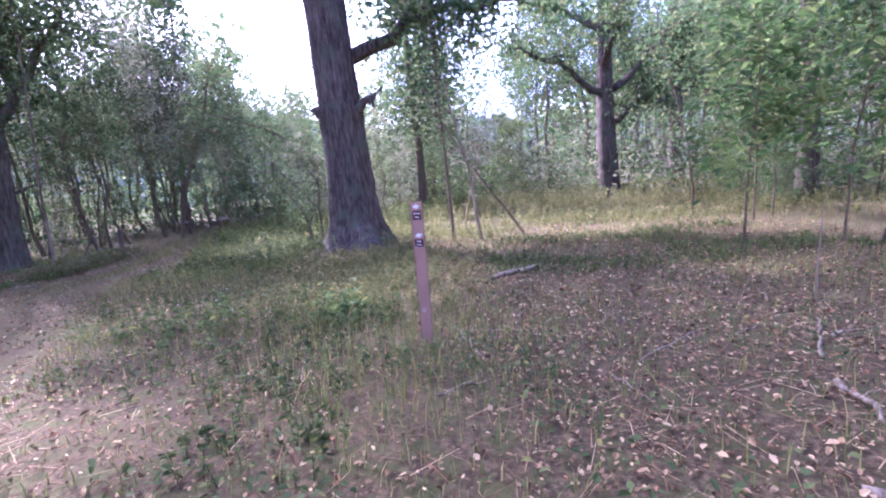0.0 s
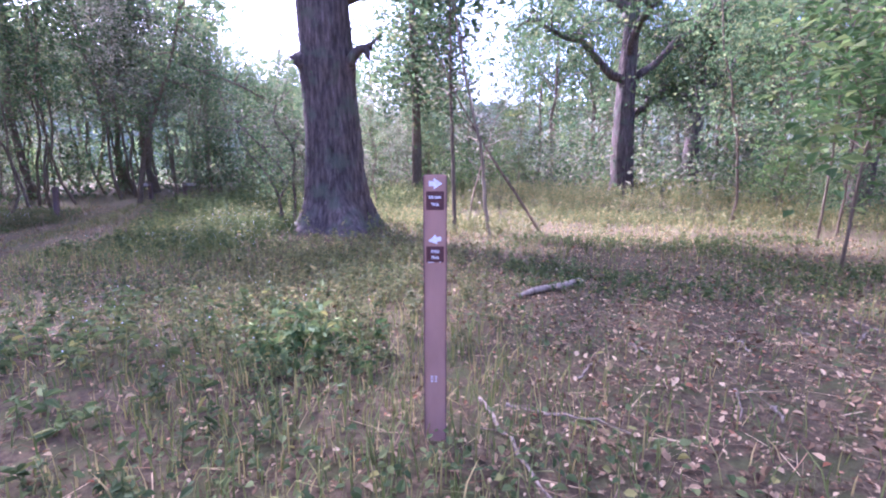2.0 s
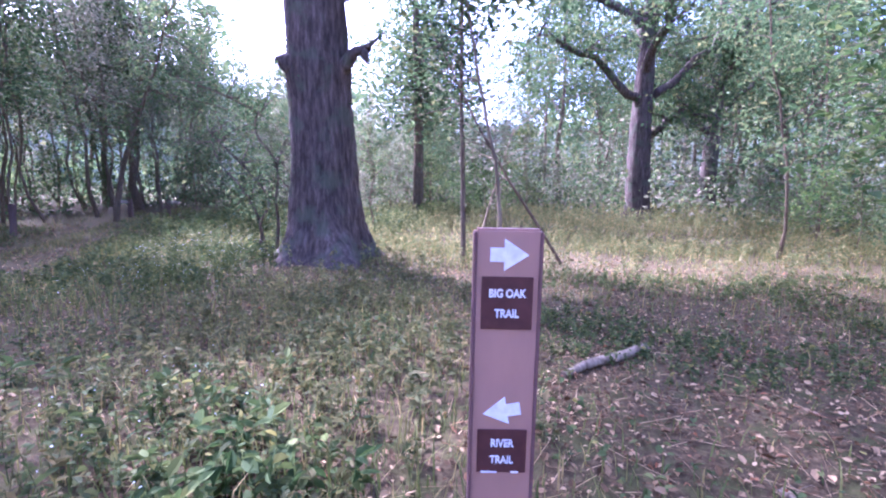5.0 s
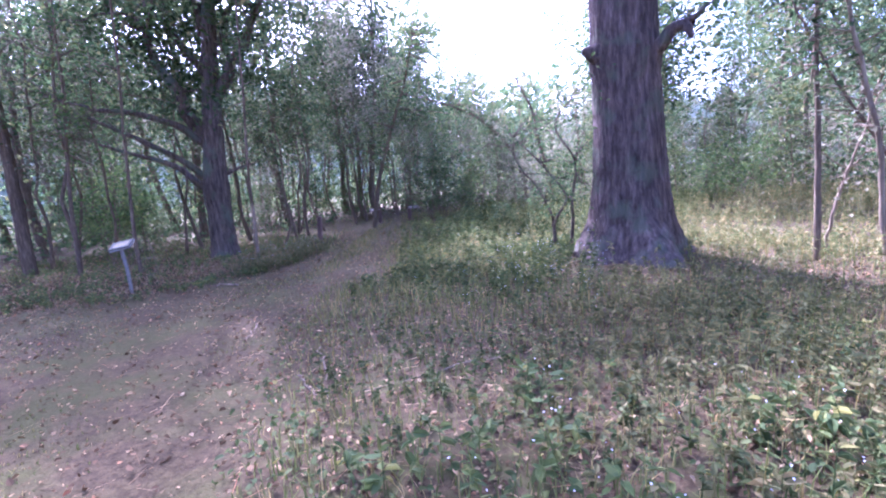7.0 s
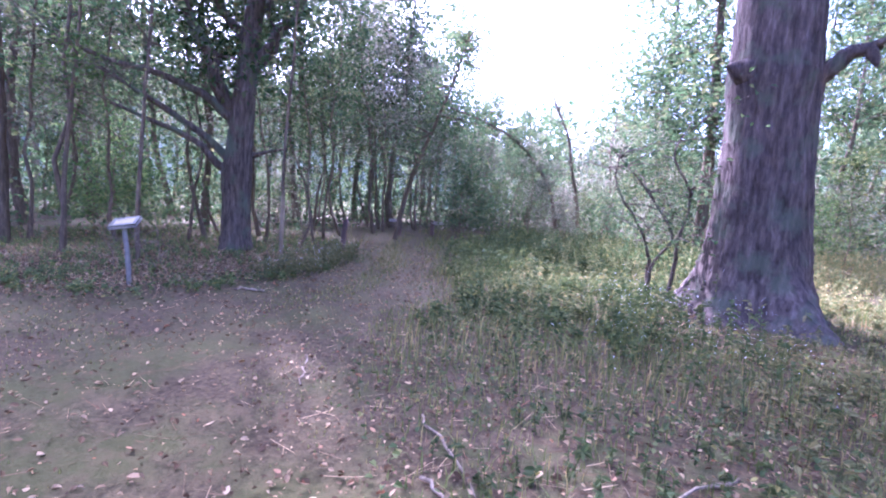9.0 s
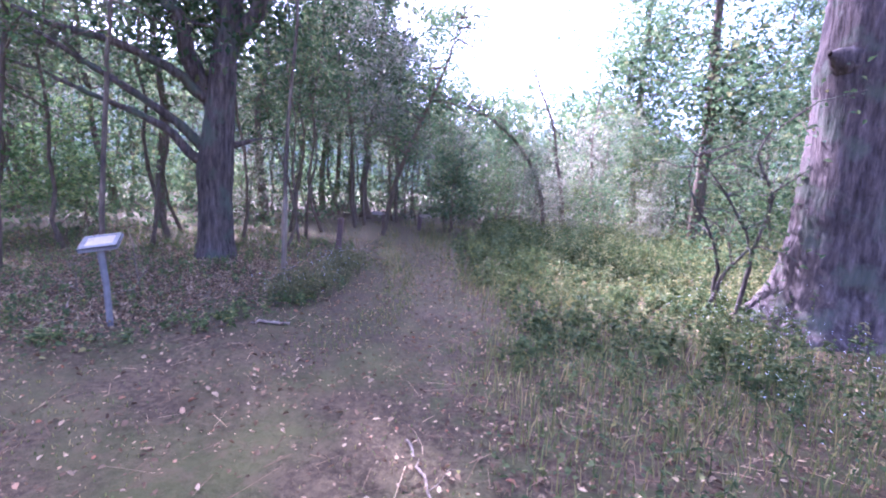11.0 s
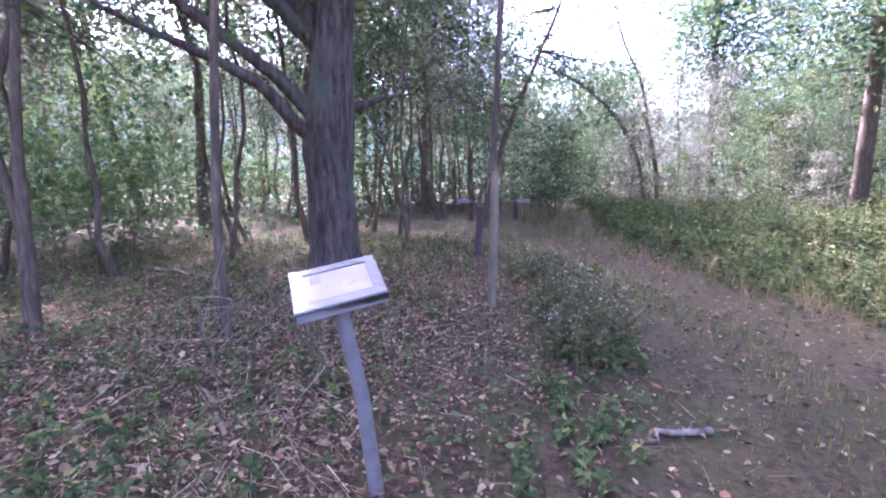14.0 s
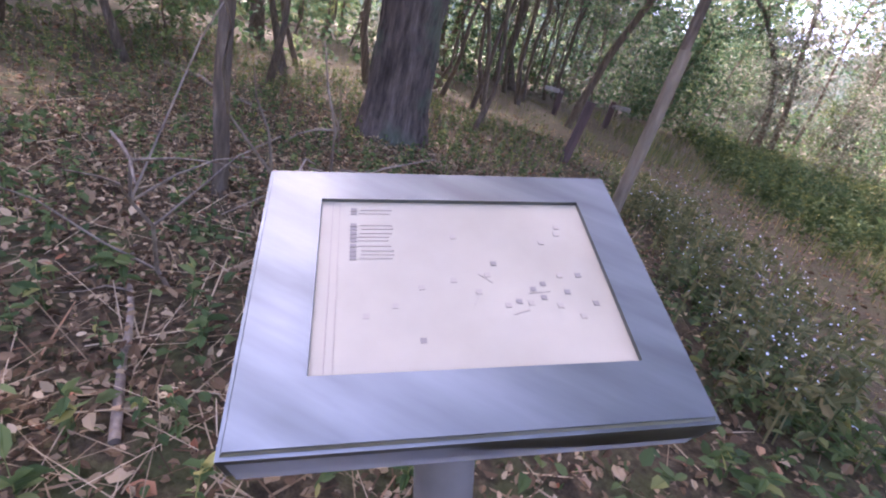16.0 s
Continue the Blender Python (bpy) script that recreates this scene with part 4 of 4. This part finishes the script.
weeds(3400, (-16, -8.3, 6.5, 16), lambda x, y: 0.5 * woods_floor(x, y), lambda x, y: 0.15 + 0 * x, 0.043, 12, HERB, "forest_herbs", "scattered low green forest plants", cr)

weeds(80, (-9.4, -8.55, 7.4, 8.5), lambda x, y: 0.75 + 0 * x, lambda x, y: 0.14 + 0 * x, 0.05, 12, HERB, "shade_herbs", "dark broad-leaved herbs beside the map stand", cr)
weeds(60, (-1.4, 0.6, 4.4, 6.2), lambda x, y: 0.7 + 0 * x, lambda x, y: 0.32 + 0 * x, 0.06, 12, HERB, "seeding_weeds", "weeds with pale seed heads", cr, 2)
weeds(34, (0.3, 1.2, 4.9, 5.7), lambda x, y: 0.75 + 0 * x, lambda x, y: 0.20 + 0 * x, 0.105, 6, BRIGHT, "bright_herbs", "clump of large bright green leaves", cr)
weeds(2600, (2.4, 8.0, 6.2, 10.2), lambda x, y: np.clip(0.35 + 0.9 * waves(x, y, 0.7), 0, 1), lambda x, y: 0.11 + 0 * x, 0.042, 10, HERB, "creeping_herbs", "dark green creeping plants over the leaf litter", cr)

# ---------------------------------------------------------------- fallen wood
def fallen(name, label, a, b, r0, r1, seed, twigs=0, mat=DEAD_WOOD, category="log"):
    r = np.random.default_rng(seed)
    za, zb = float(land(*a)), float(land(*b))
    p = bend((*a, za + 0.75 * r0), (*b, zb + 0.75 * r1), 9, 0.01, 0.012, r)
    wood = [tube(p, np.linspace(r0, r1, 9), 10, 0.06, seed)]
    v, q = wood[0]
    for ring, at in ((v[:10], p[0]), (v[-10:], p[-1])):        # broken ends
        wood.append((np.concatenate([ring, ring * 0.3 + at * 0.7]), np.array([[i, (i + 1) % 10, 10 + (i + 1) % 10, 10 + i] for i in range(10)] + [[10, 11, 12, 13], [13, 14, 15, 16], [16, 17, 18, 19], [19, 10, 13, 16]])))
    for j in range(twigs):
        o = p[r.integers(2, 8)]
        wood.append(tube(bend(o, o + np.array([*r.normal(0, 0.18, 2), r.uniform(0.0, 0.06)]), 4, 0.02, 0.01, r), np.linspace(0.5 * r1, 0.1 * r1, 4), 5))
    return tagged(new(name, make_mesh(name, *joined(wood), mat, True)), label, category)


fallen("fallen_log", "pale broken log lying in the leaf litter", (2.41, 6.53), (3.24, 7.05), 0.030, 0.045, 1)
fallen("fallen_branch", "short barkless branch on the trail's edge", (-7.03, 9.0), (-6.70, 9.2), 0.013, 0.018, 2, 1, category="branch")
for i, (a, b, r0) in enumerate((((1.85, 4.56), (2.08, 3.7), 0.013), ((2.0, 4.5), (2.6, 4.2), 0.011), ((4.2, 2.85), (4.05, 2.3), 0.022), ((3.5, 1.9), (3.9, 1.55), 0.026), ((1.7, 3.05), (2.05, 3.25), 0.012),
                                ((-1.71, 7.0), (-2.6, 6.1), 0.009), ((-3.55, 6.98), (-2.8, 6.0), 0.010), ((-3.3, 6.3), (-2.9, 6.0), 0.012), ((4.4, 3.2), (5.0, 4.0), 0.014), ((3.2, 3.4), (3.9, 3.9), 0.010),
                                ((-9.2, 8.0), (-8.7, 7.6), 0.014), ((-8.9, 8.6), (-9.6, 9.2), 0.012), ((-4.9, 7.6), (-4.6, 7.1), 0.011), ((-13.0, 12.2), (-10.9, 11.6), 0.03), ((0.2, 9.6), (1.6, 10.0), 0.025))):
    fallen("fallen_branch", "thin dead stick lying on the ground", a, b, r0, 0.55 * r0, 20 + i, 2, category="branch")
sr = np.random.default_rng(61)
for i in range(22):
    x, y, a, ln = sr.uniform(2.1, 5.6), sr.uniform(1.3, 5.6), sr.uniform(0, 6.28), sr.uniform(0.15, 0.55)
    fallen("fallen_branch", "thin dead stick lying on the ground", (x, y), (x + ln * math.cos(a), y + ln * math.sin(a)), sr.uniform(0.005, 0.014), 0.004, 80 + i, 1, category="branch")
stick = tube([(0, 0, 0), (0.02, 0.01, 0.4), (0.06, 0.02, 0.85)], [0.013, 0.011, 0.008], 7, 0.03, 1)
tagged(new("upright_stick", make_mesh("upright_stick", *stick, PALE_BARK, True)), "bare pale stick standing upright in the ground", "stick").matrix_world = stand(5.35, 4.45)
for i, (x, y, h) in enumerate(((-8.7, 9.3, 0.75), (-8.95, 9.55, 0.9), (-9.3, 9.1, 0.6))):
    r = np.random.default_rng(400 + i)
    w = [tube(bend((0, 0, 0), (r.normal(0, 0.25), r.normal(0, 0.2), h), 6, 0.05, 0.02, r), np.linspace(0.008, 0.003, 6), 5)]
    for j in range(7):
        o = w[0][0].reshape(6, 5, 3).mean(1)[r.integers(1, 6)]
        w.append(tube(bend(o, o + r.normal(0, 0.2, 3) + np.array([0, 0, 0.08]), 4, 0.02, 0.01, r), np.linspace(0.005, 0.002, 4), 4))
    tagged(new("dead_twigs", make_mesh("dead_twigs", *joined(w), DEAD_WOOD, True)), "pale dry branching twigs standing in the litter", "twigs", kind="stuff").matrix_world = stand(x, y)


# ---------------------------------------------------------------- made things
def box(sx, sy, sz, bevel=0.0, at=(0, 0, 0)):
    bm = bmesh.new()
    bmesh.ops.create_cube(bm, size=1)
    bmesh.ops.scale(bm, vec=(sx, sy, sz), verts=bm.verts)
    if bevel:
        bmesh.ops.bevel(bm, geom=bm.edges[:], offset=bevel, segments=2, affect='EDGES')
    bmesh.ops.translate(bm, vec=at, verts=bm.verts)
    return bm


def plate(points, y, thick):
    """A flat shape in the x-z plane, standing thick proud of y towards -y."""
    bm = bmesh.new()
    f = bm.faces.new([bm.verts.new((x, y, z)) for x, z in points])
    e = bmesh.ops.extrude_face_region(bm, geom=[f])
    bmesh.ops.translate(bm, vec=(0, -thick, 0), verts=[v for v in e["geom"] if isinstance(v, bmesh.types.BMVert)])
    bmesh.ops.recalc_face_normals(bm, faces=bm.faces)
    return bm


def lettering(text, size, mat, parent, place, squeeze=0.8):
    cu = bpy.data.curves.new("lettering", 'FONT')
    cu.body, cu.size, cu.align_x, cu.align_y, cu.extrude, cu.offset = text, size, 'CENTER', 'CENTER', 0.0004, 0.0006
    tmp = new("lettering_source", cu)
    me = bpy.data.meshes.new_from_object(tmp.evaluated_get(bpy.context.evaluated_depsgraph_get()))
    bpy.data.objects.remove(tmp)
    me.materials.clear()
    me.materials.append(mat)
    ob = under("lettering", me, parent, "white lettering")
    ob.matrix_local = place @ Matrix.Diagonal((squeeze, 1, 1, 1))
    return ob


def arrow(w, h, point):
    s = 1 if point > 0 else -1
    return [(s * x * w, z * h) for x, z in ((-0.5, -0.22), (-0.14, -0.22), (-0.14, -0.5), (0.5, 0.0), (-0.14, 0.5), (-0.14, 0.22), (-0.5, 0.22))]


PW, PT, PH = 0.104, 0.022, 1.31
post = tagged(new("trail_post"), "flat brown trail marker post with white arrows", "sign post")
post.matrix_world = pose(1.595, 4.15, float(land(1.595, 4.15)), 0, 0.5, -1)
part("body", box(PW, PT, PH + 0.3, 0.004, (0, 0, PH / 2 - 0.15)), POST_PAINT, post)
for s in (-1, 1):
    part("edge", box(0.005, PT + 0.007, PH + 0.29, 0.0015, (s * (PW / 2 - 0.001), 0, PH / 2 - 0.15)), POST_EDGE, post, "dark moulded edge")
FACE = -PT / 2
for top, low, words, point, tilt, a_z in ((1.236, 1.152, ("BIG OAK", "TRAIL"), 1, 0, 1.270), (0.985, 0.910, ("RIVER", "TRAIL"), -1, -10, 1.016)):
    label = part("label", box(0.080, 0.002, top - low, 0.0005, (0, FACE - 0.0012, (top + low) / 2)), DECAL, post, "dark brown name decal")
    for j, w in enumerate(words):
        lettering(w, 0.0180, WHITE, label, pose(0, FACE - 0.0028, top - (top - low) * (0.32 + 0.38 * j), 90, 0, 0))
    bm = plate(arrow(0.060, 0.050 if point > 0 else 0.046, point), 0, 0.0015)
    bmesh.ops.rotate(bm, verts=bm.verts, matrix=Euler((0, radians(tilt), 0)).to_matrix())
    bmesh.ops.translate(bm, vec=(0.002 * point, FACE - 0.0006, a_z), verts=bm.verts)
    part("arrow", bm, WHITE, post, "white arrow decal")
for s in (-1, 1):       # small worn number, unreadable
    for z, w in ((0.345, 0.011), (0.334, 0.010), (0.322, 0.011)):
        part("digit_mark", box(w, 0.0016, 0.0045, 0, (-0.006 + s * 0.0095, FACE - 0.0009, z)), WHITE, post, "worn white number mark")
part("scuff", box(0.026, 0.0016, 0.0025, 0, (-0.02, FACE - 0.0034, 0.9115)), WHITE, post, "peeling white decal edge")
part("scuff", box(0.012, 0.0016, 0.0025, 0, (0.022, FACE - 0.0034, 0.9118)), WHITE, post, "peeling white decal edge")

# map stand: leaning pole, aluminium frame and a faded map
SW, SD, ST = 0.321, 0.246, 0.040
stand_ob = tagged(new("map_stand"), "leaning metal map stand with a silver frame", "map stand")
foot = Vector((-8.06, 8.36, float(land(-8.06, 8.36))))
head = Vector((-8.2405, 8.4241, 0.933))
stand_ob.matrix_world = Matrix.Translation(foot)
v, q = tube([(0, 0, -0.2), tuple(0.5 * (head - foot) + Vector((0.003, 0, 0))), tuple(head - foot + Vector((0.0, -0.01, -0.03)))], [0.027, 0.027, 0.027], 16)
under("pole", make_mesh("pole", v, q, POLE, True), stand_ob, "dull grey round pole")
ax = Vector((0.8546, 0.4887, 0.1757)).normalized()
ay = Vector((-0.6177, 0.6909, 0.3757))
ay = (ay - ax * ay.dot(ax)).normalized()
az = ax.cross(ay)
panel = Matrix((ax, ay, az)).transposed().to_4x4()
panel.translation = head - foot


def on_panel(bm):
    bmesh.ops.transform(bm, matrix=panel, verts=bm.verts)
    return bm


IW, ID, IX, IY = 0.233, 0.161, 0.003, 0.004        # the window in the frame
body = part("tray", on_panel(box(SW, SD, ST, 0.004, (0, 0, -ST / 2 - 0.004))), TRAY, stand_ob, "grey metal tray under the frame")


L0, L1, D0, D1 = IX - IW / 2, IX + IW / 2, IY - ID / 2, IY + ID / 2
frame_bm = bmesh.new()
outer = [(-SW / 2, -SD / 2), (SW / 2, -SD / 2), (SW / 2, SD / 2), (-SW / 2, SD / 2)]
inner = [(L0, D0), (L1, D0), (L1, D1), (L0, D1)]
ring = [[frame_bm.verts.new((x, y, z)) for x, y in pts] for pts, z in ((outer, 0.003), (inner, 0.003), (inner, -0.003), (outer, -0.030))]
for a, b in ((0, 1), (1, 2), (3, 0)):
    for i in range(4):
        frame_bm.faces.new((ring[a][i], ring[a][(i + 1) % 4], ring[b][(i + 1) % 4], ring[b][i]))
bmesh.ops.recalc_face_normals(frame_bm, faces=frame_bm.faces)
bmesh.ops.bevel(frame_bm, geom=[e for e in frame_bm.edges if all(v in ring[0] for v in e.verts)], offset=0.004, segments=3, affect='EDGES')
part("frame", on_panel(frame_bm), STEEL, stand_ob, "silver aluminium frame")
sheet = part("map_sheet", on_panel(box(IW + 0.004, ID + 0.004, 0.0016, 0, (IX, IY, -0.0018))), PAPER, stand_ob, "faded cream trail map sheet")
mr_ = np.random.default_rng(9)


def mark(x, y, w, h, mat=INK, turn=0.0, name="map_mark"):
    bm = box(w, h, 0.0006, 0)
    bmesh.ops.rotate(bm, verts=bm.verts, matrix=Euler((0, 0, turn)).to_matrix())
    bmesh.ops.translate(bm, vec=(L0 + IW * x, D1 - ID * y, -0.0007), verts=bm.verts)
    part(name, on_panel(bm), mat, sheet)


for y in (0.06, 0.085, 0.17, 0.195, 0.225, 0.25, 0.275, 0.31, 0.34, 0.365, 0.39):      # legend
    mark(0.115, y, 0.0052, 0.0036, DARK_INK)
    mark(0.19 + 0.01 * math.sin(40 * y), y, 0.026, 0.0014)
for x, y in ((0.47, 0.25), (0.60, 0.43), (0.57, 0.50), (0.45, 0.53), (0.34, 0.57), (0.53, 0.60), (0.25, 0.67), (0.16, 0.72), (0.33, 0.85), (0.72, 0.59), (0.76, 0.56), (0.75, 0.64), (0.66, 0.66), (0.62, 0.68), (0.70, 0.67), (0.80, 0.69), (0.84, 0.61), (0.83, 0.51),
             (0.90, 0.51), (0.87, 0.75), (0.93, 0.68), (0.88, 0.18), (0.87, 0.23), (0.80, 0.29)):
    mark(x, y, 0.0046, 0.0042, DARK_INK if mr_.uniform() < 0.55 else INK)
for (x, y, w, h, t) in ((0.04, 0.5, 0.0008, 0.165, 0), (0.065, 0.5, 0.0006, 0.16, 0), (0.56, 0.52, 0.014, 0.0006, -0.7), (0.52, 0.64, 0.012, 0.0006, 1.1), (0.74, 0.61, 0.018, 0.0006, 0.1), (0.66, 0.72, 0.014, 0.0006, 0.3)):
    mark(x, y, w, h, INK, t, "map_line")

# short dark marker post, and the two rail posts at the far end of the trail
mark_post = tagged(new("marker_post"), "short dark brown square wooden post in the weeds", "post")
mark_post.matrix_world = pose(-8.51, 14.2, float(land(-8.51, 14.2)), 2, 5, 10)
part("post", box(0.11, 0.10, 1.0, 0.012, (0, 0, 0.27)), TIMBER, mark_post)
part("cap", box(0.115, 0.105, 0.03, 0.008, (0, 0, 0.775)), TIMBER, mark_post, "worn chamfered post top")
barrier = tagged(new("trail_barrier"), "two short wooden posts with cut rails across the trail", "barrier")
barrier.matrix_world = pose(-8.8, 19.8, float(land(-8.8, 19.8)), 0, 0, 8)
for s in (-1, 1):
    part("post", box(0.13, 0.13, 0.9, 0.015, (s * 0.62, 0, 0.2)), TIMBER, barrier)
    # rail stubs are paler than the posts
    part("rail", box(0.46, 0.09, 0.10, 0.012, (s * 0.80, -0.02, 0.56)), PALE_TIMBER, barrier, "pale rail stub")
